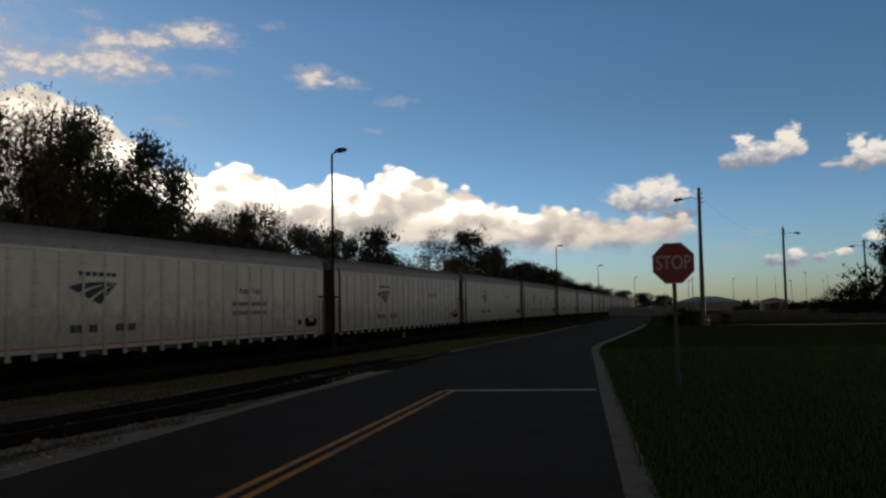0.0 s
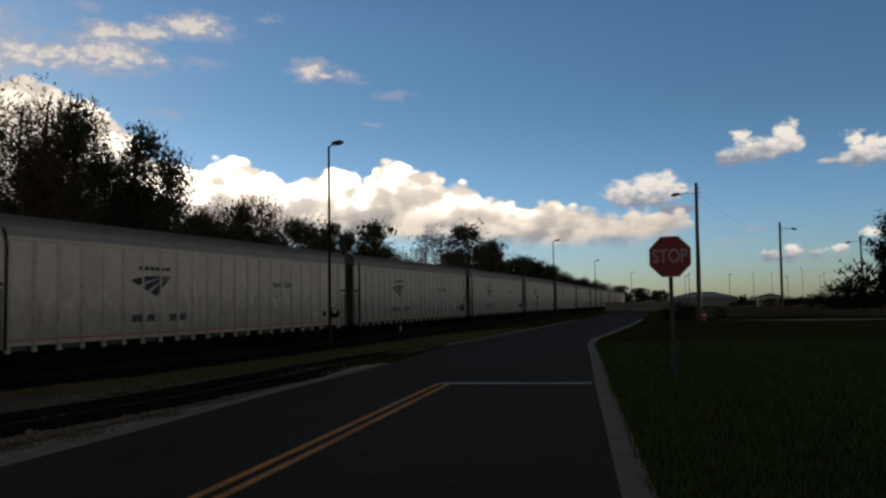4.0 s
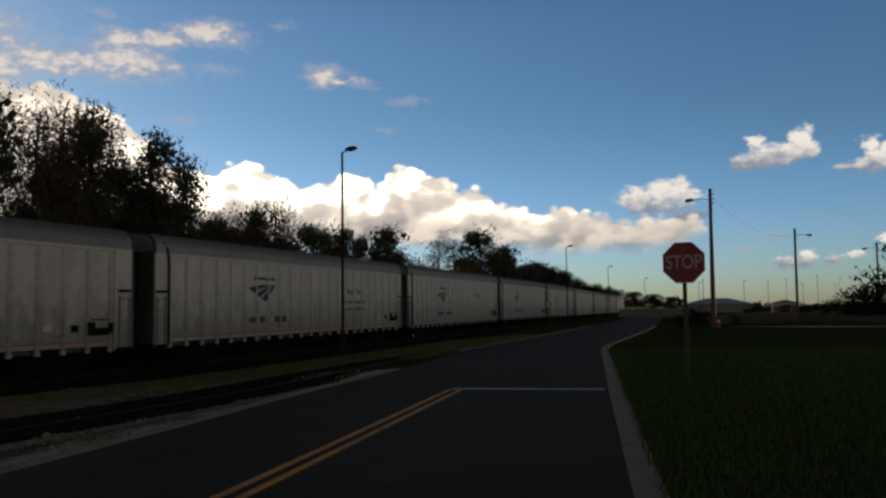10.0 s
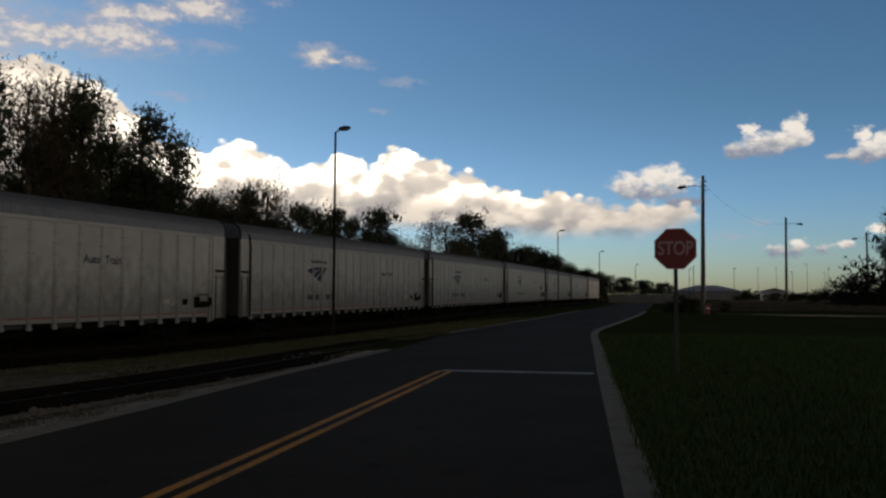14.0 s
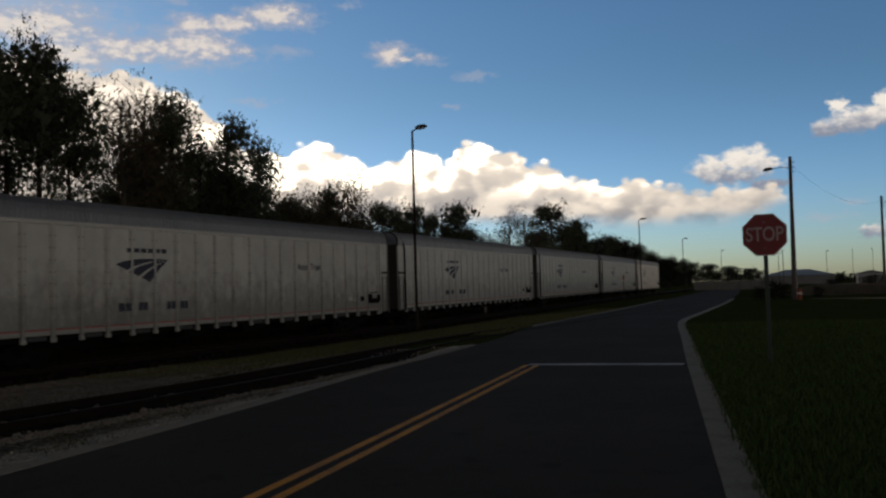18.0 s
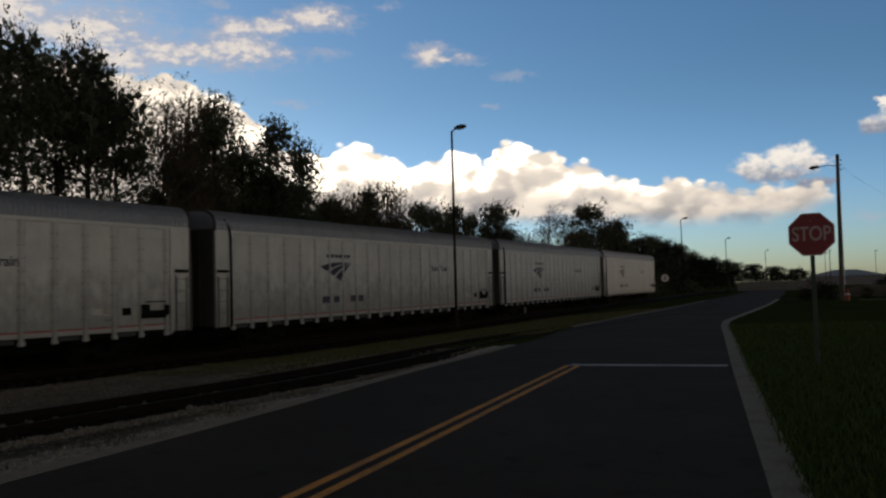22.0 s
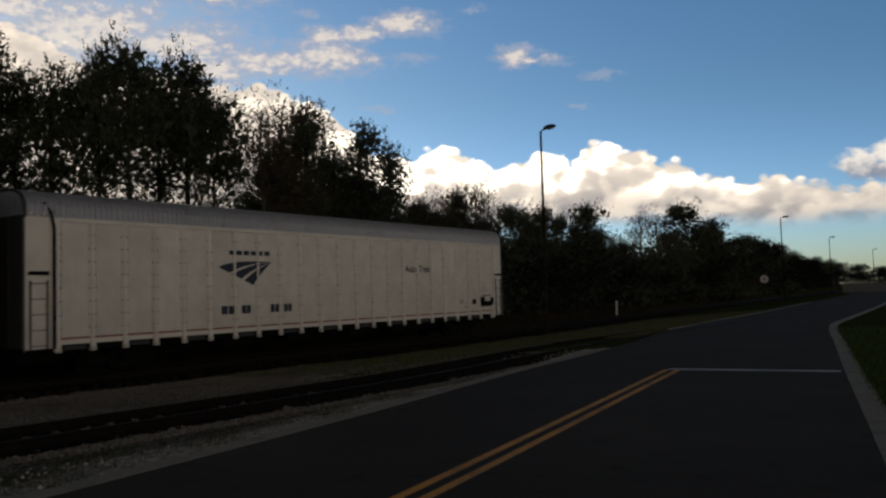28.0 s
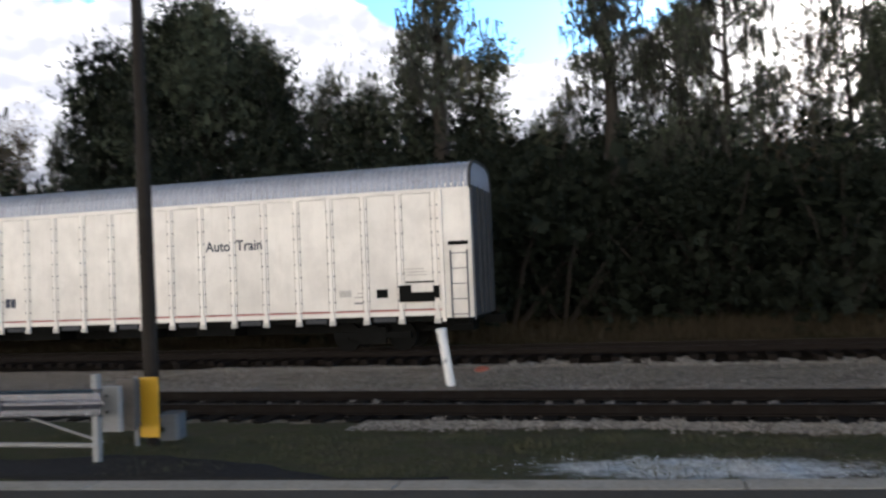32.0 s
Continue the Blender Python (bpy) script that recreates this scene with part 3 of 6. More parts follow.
YELLOW_PLATE = plain("yellow_marker", (0.46, 0.27, 0.015), 0.5, vary=0.15, dirt=0.2, grime=(0.3, 0.2, 0.03))
RUST_PAPER = plain("red_scrap", (0.26, 0.075, 0.045), 0.8)
BARK = plain("bark", (0.030, 0.026, 0.022), 0.95, vary=0.6, scale=3.0, bump=0.03, spec=0.1)
BARE = plain("bare_twigs", (0.09, 0.08, 0.068), 0.95, vary=0.4, spec=0.1)
# LEAF and LEAF_MID are lifted for haze, LEAF_DARK lowered for the wood's shade
LEAF = material("leaves", leafage((0.058, 0.070, 0.046), (0.122, 0.132, 0.092), 0.5))
LEAF_DARK = material("shaded_leaves", leafage((0.010, 0.013, 0.009), (0.020, 0.024, 0.016), 0.12))
LEAF_MID = material("lit_leaves", leafage((0.058, 0.068, 0.048), (0.118, 0.126, 0.092), 0.5))
LEAF_DRY = material("dry_leaves", leafage((0.075, 0.060, 0.036), (0.10, 0.085, 0.055)))
MOSS = material("hanging_moss", leafage((0.050, 0.053, 0.043), (0.085, 0.086, 0.072), 0.3))
VERGE = material("verge_blades", leafage((0.046, 0.080, 0.024), (0.13, 0.175, 0.060), 0.25))
KERB_BLADE = material("kerb_blades", leafage((0.048, 0.050, 0.027), (0.125, 0.118, 0.070), 0.2))
WEDGE_BLADE = material("olive_blades", leafage((0.070, 0.075, 0.036), (0.19, 0.18, 0.095), 0.3))
WARE_WALL = plain("grey_metal_wall", (0.16, 0.16, 0.165), 0.7, vary=0.3, scale=0.4)
WARE_ROOF = plain("pale_metal_roof", (0.30, 0.30, 0.31), 0.6, vary=0.3, scale=0.3)
FENCE_MAT = plain("pale_fence", (0.16, 0.155, 0.15), 0.8, vary=0.4, scale=0.8)
ORANGE = plain("orange_plastic", (0.22, 0.045, 0.015), 0.6)


from mathutils import noise as relief


# ---- mesh helpers ----
class M:
    """Collects boxes, tubes and sheets into one mesh."""

    def __init__(self):
        self.v, self.f = [], []

    def quad(self, *pts):
        n = len(self.v)
        self.v += [tuple(p) for p in pts]
        self.f.append(tuple(range(n, n + len(pts))))

    def box(self, x0, x1, y0, y1, z0, z1, c=0.0):
        """A box whose upright edges are chamfered by c."""
        if c:
            ring = [(x0 + c, y0), (x1 - c, y0), (x1, y0 + c), (x1, y1 - c), (x1 - c, y1), (x0 + c, y1), (x0, y1 - c), (x0, y0 + c)]
        else:
            ring = [(x0, y0), (x1, y0), (x1, y1), (x0, y1)]
        return self.prism(ring, z0, z1)

    def prism(self, ring, z0, z1):
        n, k = len(self.v), len(ring)
        self.v += [(x, y, z0) for x, y in ring] + [(x, y, z1) for x, y in ring]
        self.f += [tuple(n + i for i in reversed(range(k))), tuple(n + k + i for i in range(k))]
        self.f += [(n + i, n + (i + 1) % k, n + k + (i + 1) % k, n + k + i) for i in range(k)]
        return self

    def tube(self, pts, radii, sides=8, caps=True):
        """A tapered tube along points."""
        rings = []
        for i, p in enumerate(pts):
            a, b = Vector(pts[max(i - 1, 0)]), Vector(pts[min(i + 1, len(pts) - 1)])
            d = (b - a).normalized()
            u = d.cross(Vector((0.3, 0.1, 1)) if abs(d.z) < 0.9 else Vector((1, 0, 0))).normalized()
            w = d.cross(u)
            n = len(self.v)
            for s in range(sides):
                g = 2 * math.pi * s / sides
                q = Vector(p) + (u * math.cos(g) + w * math.sin(g)) * radii[i]
                self.v.append(tuple(q))
            rings.append(n)
        for a, b in zip(rings, rings[1:]):
            for s in range(sides):
                t = (s + 1) % sides
                self.f.append((a + s, a + t, b + t, b + s))
        if caps:
            self.f.append(tuple(rings[0] + s for s in reversed(range(sides))))
            self.f.append(tuple(rings[-1] + s for s in range(sides)))
        return self

    def extrude_y(self, ring, y0, y1):
        """A closed outline in x, z drawn out along y."""
        n, k = len(self.v), len(ring)
        self.v += [(x, y0, z) for x, z in ring] + [(x, y1, z) for x, z in ring]
        self.f += [tuple(n + i for i in range(k)), tuple(n + k + i for i in reversed(range(k)))]
        self.f += [(n + i, n + k + i, n + k + (i + 1) % k, n + (i + 1) % k) for i in range(k)]
        return self

    def mesh(self, name, mat, smooth=False):
        me = bpy.data.meshes.new(name)
        me.from_pydata(self.v, [], self.f)
        me.materials.append(mat)
        if smooth:
            me.polygons.foreach_set("use_smooth", [True] * len(me.polygons))
        me.update()
        return me


def welded(m):
    """The same sheet with its shared corners joined."""
    at, out = {}, M()
    for f in m.f:
        ring = []
        for i in f:
            key = tuple(round(c, 4) for c in m.v[i])
            if key not in at:
                at[key] = len(out.v)
                out.v.append(m.v[i])
            ring.append(at[key])
        out.f.append(tuple(ring))
    return out


def part(name, m, mat, parent, label="", smooth=False):
    me = m if isinstance(m, bpy.types.Mesh) else m.mesh(name, mat, smooth)
    ob = new(name, me)
    ob.parent = parent
    if label:
        ob["label"] = label
    return ob


def thing(name, at, label, category, group="", kind=""):
    ob = new(name)
    ob.empty_display_size = 0.2
    ob.matrix_basis = at if isinstance(at, Matrix) else pose(*at)
    return tagged(ob, label, category, group, kind)


def structure(name, m, mat, label, smooth=False):
    return tagged(new(name, m.mesh(name, mat, smooth)), label, name.split("_")[0], "", "structure")


def smooth01(a, b, v):
    t = min(1.0, max(0.0, (v - a) / (b - a)))
    return t * t * (3 - 2 * t)


def along(pts, y):
    if y <= pts[0][0]:
        (a, p), (b, q) = pts[:2]
    elif y >= pts[-1][0]:
        (a, p), (b, q) = pts[-2:]
    else:
        (a, p), (b, q) = next((m, n) for m, n in zip(pts, pts[1:]) if m[0] <= y <= n[0])
    return p + (q - p) * (y - a) / (b - a)


# ---- plan: kerbs, centre line and tracks as x by y ----
KERB_R = [(-40, 7.6), (0, 0.42), (8.3, -1.40), (18.9, -3.72), (28.8, -5.82), (36, -7.40), (41, -8.30), (47, -8.75), (54, -9.3), (70, -10.6), (90, -12.6), (130, -17), (260, -34)]
KERB_L = [(-40, -2.9), (-6.9, -7.0), (0.9, -7.76), (7, -8.65), (11.5, -9.40), (15.1, -10.15), (22.2, -11.18), (28, -12.2), (34, -13.75), (45, -14.8), (60, -16.2), (90, -19.6), (130, -24), (260, -41)]
CENTRE = [(-40, 2.6), (-8, -2.85), (5.2, -4.95), (7.1, -5.27), (17.9, -7.16), (24, -8.2), (36, -10.6)]


def smooth_line(pts, y):
    return (along(pts, y - 2) + along(pts, y - 1) + along(pts, y) + along(pts, y + 1) + along(pts, y + 2)) / 5


def kr(y):
    return smooth_line(KERB_R, y)


def kl(y):
    return smooth_line(KERB_L, y)


def near_track(y):
    return -13.9, -0.20 + 0.20 * smooth01(14, 27, y)      # centre, rail head


def track_x(y):
    return -25.02 - (0.105 * (math.sqrt((y - 5) ** 2 + 3600) - 60) if y > 5 else 0.0)


def track_z(y):
    return -0.40 + 0.40 * smooth01(8, 120, y)


def ground_z(x, y):
    left, right = kl(y), kr(y)
    if x > right - 0.3:
        d = x - right
        return 0.0 + 0.12 * smooth01(0.6, 5, d) + 0.05 * math.sin(x * 0.35) * math.cos(y * 0.21) * smooth01(2, 10, d) - 0.06 * (1 - smooth01(-0.2, 0.3, d))
    if x > left + 0.3:
        return -0.12
    d = left - x
    nx, nz = near_track(y)
    tx, tz = track_x(y), track_z(y)
    if x < tx - 1.9:
        return tz - 0.22 + 0.25 * smooth01(0, 6, tx - 3 - x) + 0.03 * math.sin(x * 1.7) * math.sin(y * 1.3) * smooth01(0, 2, tx - 3 - x)
    if x < tx + 1.9:
        return tz - 0.29 + (0.07 * smooth01(1.3, 1.9, tx - x) if x < tx else -0.11 * smooth01(1.2, 1.9, x - tx))
    plain_z = -0.04 + (tz - 0.36) * smooth01(0, 1, d / max(1.0, left - tx - 1.9))
    z = plain_z
    if left > nx + 2.2:
        edge = nz - 0.20
        if x > nx + 1.75:
            bed = -0.04 + (edge + 0.04) * d / (left - nx - 1.75)
        elif x > nx - 1.75:
            bed = edge - 0.07 * smooth01(1.75, 1.2, abs(x - nx))
        else:
            bed = edge + (tz - 0.40 - edge) * (nx - 1.75 - x) / (nx - 1.75 - tx - 1.9)
        w = 1 - smooth01(20, 26, y)
        z = z * (1 - w) + bed * w
    rough = smooth01(0.3, 1.5, d) * smooth01(1.7, 2.6, abs(x - nx)) * smooth01(2.0, 3.0, abs(x - tx))
    return z + 0.02 * math.sin(x * 1.7) * math.sin(y * 1.3) * rough - 0.05 * (1 - smooth01(-0.3, 0.05, d))


def build_ground():
    def steps(lo, hi, fine_lo, fine_hi, fine):
        out, v = [], fine_lo
        while v <= fine_hi + 1e-6:
            out.append(v)
            v += fine
        s, v = fine, fine_hi
        while v < hi:
            s *= 1.25
            v += s
            out.append(min(v, hi))
        s, v = fine, fine_lo
        while v > lo:
            s *= 1.25
            v -= s
            out.insert(0, max(v, lo))
        return out
    xs, ys = steps(-2600, 2600, -42, 14, 0.45), steps(-2600, 4200, -30, 70, 0.6)
    m = M()
    m.v = [(x, y, ground_z(x, y) if abs(x) < 200 and -200 < y < 300 else -0.1) for y in ys for x in xs]
    w = len(xs)
    m.f = [(j * w + i, j * w + i + 1, (j + 1) * w + i + 1, (j + 1) * w + i) for j in range(len(ys) - 1) for i in range(w - 1)]
    structure("ground", m, SOIL, "dark grassy ground with bare soil", True)


def ribbon(name, a, b, y0, y1, z, mat, label, step=0.8, skip=None, thick=0.0, kind=True):
    """A strip between two lines, laid along y."""
    m, y = M(), y0
    while y < y1 - 1e-6:
        n = min(y + step, y1)
        if not (skip and skip[0] <= y < skip[1]):
            if thick:
                r0, r1 = (a(y), b(y)), (a(n), b(n))
                k = len(m.v)
                m.v += [(r0[0], y, z - thick), (r0[1], y, z - thick), (r1[1], n, z - thick), (r1[0], n, z - thick), (r0[0], y, z), (r0[1], y, z), (r1[1], n, z), (r1[0], n, z)]
                m.f += [(k + 4, k + 5, k + 6, k + 7), (k, k + 4, k + 7, k + 3), (k + 1, k + 2, k + 6, k + 5), (k, k + 1, k + 5, k + 4), (k + 3, k + 7, k + 6, k + 2)]
            else:
                m.quad((a(y), y, z), (b(y), y, z), (b(n), n, z), (a(n), n, z))
        y = n
    return structure(name, m, mat, label)


build_ground()
ribbon("road", lambda y: kl(y) + 0.0, lambda y: kr(y) - 0.0, -40, 260, 0.0, ASPHALT, "dark worn two-lane asphalt road", thick=0.1)
# turn-off on the right beyond the verge
side = M()
side.quad((-9.0, 84, 0.05), (60, 73, 0.09), (60, 79, 0.09), (-12.5, 92, 0.02))
structure("road_side", side, ASPHALT, "side road of dark asphalt behind the verge")
edge = M()
edge.box(-4.2, 60, 75.2, 75.9, 0.0, 0.16)
for v in range(len(edge.v)):
    x, y, z = edge.v[v]
    edge.v[v] = (x, y - x * 0.03, z)
structure("kerb_side", edge, CONCRETE, "pale concrete kerb of the side road")


def kerb(name, line, lo, hi, y0, y1, skip, label):
    """Flush concrete ribbon cast in bays with open joints."""
    top = tagged(new(name), label, "kerb", "", "structure")
    y = y0
    while y < y1:
        n = min(y + (3.0 if y < 50 else 9.0), y1)
        if not (skip and skip[0] <= y < skip[1]):
            m, p = M(), y + 0.012
            while p < n - 0.013:
                q = min(p + 0.75, n - 0.012)
                k = len(m.v)
                w = [(line(p) + lo, p), (line(p) + hi, p), (line(q) + hi, q), (line(q) + lo, q)]
                m.v += [(x, yy, -0.1) for x, yy in w] + [(x, yy, 0.004) for x, yy in w]
                m.f += [(k + 4, k + 5, k + 6, k + 7), (k, k + 4, k + 7, k + 3), (k + 1, k + 2, k + 6, k + 5), (k, k + 1, k + 5, k + 4), (k + 3, k + 7, k + 6, k + 2)]
                p = q
            part("kerb_bay", m, CONCRETE, top)
        y = n


kerb("kerb_right", kr, -0.02, 0.33, -12, 90, None, "worn flush concrete edging between road and grass")
kerb("kerb_left", kl, -0.30, 0.02, -30, 90, (22.4, 34), "worn flush concrete edging along the railway verge")


def stripe(name, off0, off1, y0, y1, mat, label):
    m, y = M(), y0
    while y < y1:
        n = min(y + 0.6, y1)
        a, b = smooth_line(CENTRE, y), smooth_line(CENTRE, n)
        m.quad((a + off0, y, 0.006), (a + off1, y, 0.006), (b + off1, n, 0.006), (b + off0, n, 0.006))
        y = n
    return structure(name, m, mat, label)


stripe("marking_yellow_a", -0.19, -0.07, -30, 17.9, YELLOW, "worn yellow centre line on the asphalt")
stripe("marking_yellow_b", 0.07, 0.19, -30, 17.9, YELLOW, "worn yellow centre line on the asphalt")
stop = M()
stop.quad((-7.3, 17.85, 0.007), (-3.80, 18.62, 0.007), (-3.80, 18.98, 0.007), (-7.3, 18.2, 0.007))
structure("marking_stop_line", stop, WHITE_LINE, "worn white stop line across one lane")


# ---- railway tracks ----
def rail_ring(cx, z):
    return [(cx - 0.07, z - 0.17), (cx + 0.07, z - 0.17), (cx + 0.065, z - 0.155), (cx + 0.012, z - 0.13), (cx + 0.012, z - 0.045), (cx + 0.036, z - 0.035),
            (cx + 0.036, z - 0.006), (cx - 0.036, z - 0.006), (cx - 0.036, z - 0.035), (cx - 0.012, z - 0.045), (cx - 0.012, z - 0.13), (cx - 0.065, z - 0.155)]


def track(name, line, y0, y1, ties, label, bed, low=False):
    top = tagged(new(name), label, "railway track", "", "structure")
    for side in (-0.7525, 0.7525):
        m, h, y = M(), M(), y0
        while y < y1:
            n = y + (2.0 if abs(y) < 80 else 10.0)
            (xa, za), (xb, zb) = line(y), line(n)
            k = len(m.v)
            ra, rb = rail_ring(xa + side, za), rail_ring(xb + side, zb)
            c = len(ra)
            m.v += [(x, y, z) for x, z in ra] + [(x, n, z) for x, z in rb]
            m.f += [(k + i, k + c + i, k + c + (i + 1) % c, k + (i + 1) % c) for i in range(c)]
            h.quad((xa + side - 0.028, y, za), (xa + side + 0.028, y, za), (xb + side + 0.028, n, zb), (xb + side - 0.028, n, zb))
            y = n
        r = part("rail", welded(m), RAIL_RUST, top)
        part("rail_head", welded(h), RAIL_TOP, r, "worn steel running surface")
    rng = random.Random(len(name))
    shapes = []
    for q in range(5):
        t = M().box(-1.3 - rng.random() * 0.16, 1.3 + rng.random() * (0.75 if low else 0.16), -0.115, 0.115, -0.17, 0.0, 0.02)
        shapes.append(t.mesh("tie", TIE))
    y, rest = y0 + 0.2, M()
    while y < y1:
        x, z = line(y)
        if ties[0] < y < ties[1]:
            o = part("tie", rng.choice(shapes), TIE, top)
            o.location, o.rotation_euler = (x + rng.uniform(-0.06, 0.06), y, z - 0.165 + rng.uniform(-0.012, 0.012)), (rng.uniform(-0.02, 0.02), 0, rng.uniform(-0.04, 0.04))
        else:
            rest.box(x - 1.3, x + 1.3, y - 0.11, y + 0.11, z - 0.34, z - 0.172)
        y += 0.52 if abs(y) < 120 else 1.2
    tagged(part("far_ties", rest, TIE, top), kind="stuff")
    b, sh, y = M(), M(), y0
    while y < y1:
        n = y + (1.0 if abs(y) < 70 else 10)
        (xa, za), (xb, zb) = line(y), line(n)
        prof = [(-2.15, -0.32), (-1.8, -0.192), (-1.4, -0.20), (-1.0, -0.222), (-0.3, -0.245), (0.3, -0.245), (1.0, -0.222), (1.4, -0.20), (1.8, -0.192), (2.15, -0.32)]
        if low:
            prof[6:] = [(1.0, -0.222), (1.3, -0.24), (1.62, -0.30), (1.95, -0.40), (2.2, -0.50)]
        # the bed under the rails gets a much darker ballast than the shoulders
        for k, ((p, q), (r, s)) in enumerate(zip(prof, prof[1:])):
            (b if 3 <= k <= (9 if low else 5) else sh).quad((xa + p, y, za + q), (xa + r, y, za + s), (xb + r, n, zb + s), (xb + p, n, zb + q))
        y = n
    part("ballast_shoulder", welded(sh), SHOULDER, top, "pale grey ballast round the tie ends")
    part("ballast_bed", welded(b), bed, top, "very dark ballast bed under the rails")
    return top


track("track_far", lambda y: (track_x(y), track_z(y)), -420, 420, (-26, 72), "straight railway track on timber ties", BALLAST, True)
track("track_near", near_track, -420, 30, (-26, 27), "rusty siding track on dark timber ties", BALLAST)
for s in (-0.7525, 0.7525):
    m = M()
    m.box(-13.9 + s - 0.11, -13.9 + s - 0.036, 26, 72, -0.05, 0.004)
    m.box(-13.9 + s + 0.036, -13.9 + s + 0.11, 26, 72, -0.05, 0.004)
    m.box(-13.9 + s - 0.03, -13.9 + s + 0.03, 26, 72, -0.06, 0.008)
    structure("rail_in_road", m, RAIL_RUST, "dark rails of the siding set flush in the road")

# loose strips beside the tracks


def draped(name, x0, x1, y0, y1, mat, label, nx=14, step=0.6, lift=0.02, bumps=0.0):
    """A sheet that follows the ground a little above it."""
    m, rows, y = M(), [], y0
    while y <= y1 + 1e-6:
        a, b = x0(y), x1(y)
        rows.append([(a + (b - a) * i / nx, y) for i in range(nx + 1)])
        y += step
    m.v = [(x, y, ground_z(x, y) + lift + (bumps * (relief.noise((x * 3, y * 3, 0.0)) + 0.6 * relief.noise((x * 9, y * 9, 5.0))) if bumps else 0.0) - (0.10 if i in (0, nx) else 0)) for r in rows for i, (x, y) in enumerate(r)]
    w = nx + 1
    m.f = [(j * w + i, j * w + i + 1, (j + 1) * w + i + 1, (j + 1) * w + i) for j in range(len(rows) - 1) for i in range(nx)]
    return structure(name, m, mat, label, True)


draped("gravel_strip", lambda y: track_x(y) + 1.72 + 0.1 * math.sin(y * 2.3) + 0.08 * math.sin(y * 6.1), lambda y: -15.55 - max(0, y - 13) * 0.26 + 0.2 * math.sin(y), -40, 21, STRIP, "grey gravel between the two tracks", 16, 0.6, 0.04)
draped("verge_left", lambda y: -12.55, lambda y: max(kl(y) - 0.28, -12.4), -40, 24, TRACKSIDE, "patchy verge of ballast, thin grass and limestone rubble", 44, 0.2, 0.045, 0.03)
draped("dirt_apron", lambda y: kl(y) - 0.34 - 1.6 * smooth01(-2.9, -6.6, y) + 0.10 * math.sin(y * 3) + 0.05 * math.sin(y * 8.3), lambda y: kl(y) - 0.28, -20, -2.5, DIRT, "dark packed dirt and old asphalt beside the kerb", 10, 0.2, 0.075)
draped("verge_far", lambda y: track_x(y) - 9.5, lambda y: track_x(y) - 1.95 - 0.12 * math.sin(y * 1.9), -70, 150, DRY_FIELD, "rank dry grass below the wood", 14, 1.0, 0.05, 0.05)
draped("field_far", lambda y: -10.5 - 0.02 * (y - 92), lambda y: 70 + y * 0.3, 93, 300, STRAW, "dull dry field beyond the side road", 40, 4.0, 0.06)

TIES = {"track_near": (near_track, 0.52), "track_far": (lambda y: (track_x(y), track_z(y)), 0.52)}


def crib_ballast(name, x0, x1, y0, y1, crest, label):
    """Heaped ballast that stands between the ties and spills round their ends; x0 to x1 runs outwards from the rails."""
    line, gap = TIES[name]
    first = -419.8
    m, nx, r = M(), 14, random.Random(int(10 * (x1 - x0)))
    rows, y = [], y0
    reach = {}
    while y < y1:
        k = math.floor((y - first) / gap)
        u = ((y - first) / gap - k)
        away = min(u, 1 - u) * gap                    # distance to the nearest tie's middle
        inset = reach.setdefault(k, r.uniform(-0.30, 0.10))
        cx, cz = line(y)
        row = []
        for i in range(nx + 1):
            t = i / nx
            x = x0 + (x1 - x0) * t
            h = crest(abs(x)) + 0.06 * relief.noise((x * 5, y * 5, 3.0)) + 0.045 * relief.noise((x * 14, y * 14, 8.0))
            inner = smooth01(0.0, 0.16, abs(x - x0) + inset)
            h -= 0.11 * (1 - smooth01(0.11, 0.17, away)) * (1 - smooth01(1.45, 1.6, abs(x))) + 0.15 * (1 - inner)
            if i == nx:
                h -= 0.12
            row.append((cx + x, y, cz + h))
        rows.append(row)
        y += 0.065
    m.v = [v for row in rows for v in row]
    w = nx + 1
    up = 1 if x1 > x0 else -1
    m.f = [((j * w + i, j * w + i + 1, (j + 1) * w + i + 1, (j + 1) * w + i)[::up]) for j in range(len(rows) - 1) for i in range(nx)]
    return structure("ballast_heap", m, CRIB, label)


crib_ballast("track_near", 1.14, 2.0, -3.6, 21, lambda x: -0.155 - 0.10 * smooth01(1.5, 2.0, x), "grey ballast heaped round the tie ends of the siding")
crib_ballast("track_near", -0.36, -0.68, -14, 14, lambda x: -0.185, "grey ballast between the ties of the siding")
crib_ballast("track_far", 1.45, 2.25, -5, 12, lambda x: -0.19 - 0.24 * smooth01(1.3, 2.2, x), "grey ballast heaped round the tie ends of the far track")
crib_ballast("track_far", -1.2, -2.0, -12, 12, lambda x: -0.165 - 0.08 * smooth01(1.5, 2.0, x), "grey ballast on the far side of the far track")


# ---- train of covered car carriers ----
PITCH, HALF, W = 27.77, 13.25, 1.52      # coupled length, half body, half width
BAY = 0.94                                 # ladder bay at each end
RIBS = 22
RIB_Y = [-HALF + 0.98 + i * (2 * HALF - 2.10) / RIBS for i in range(RIBS + 1)]


def roof_ring(shift=0.0):
    """Half-round roof outline from eave to eave."""
    pts = []
    for i in range(13):
        g = math.pi * i / 12
        c, s = math.cos(g), math.sin(g)
        pts.append((-(W + 0.05 + shift) * math.copysign(abs(c) ** 0.55, c), 4.86 + (0.86 + shift) * s ** 0.62))
    return pts


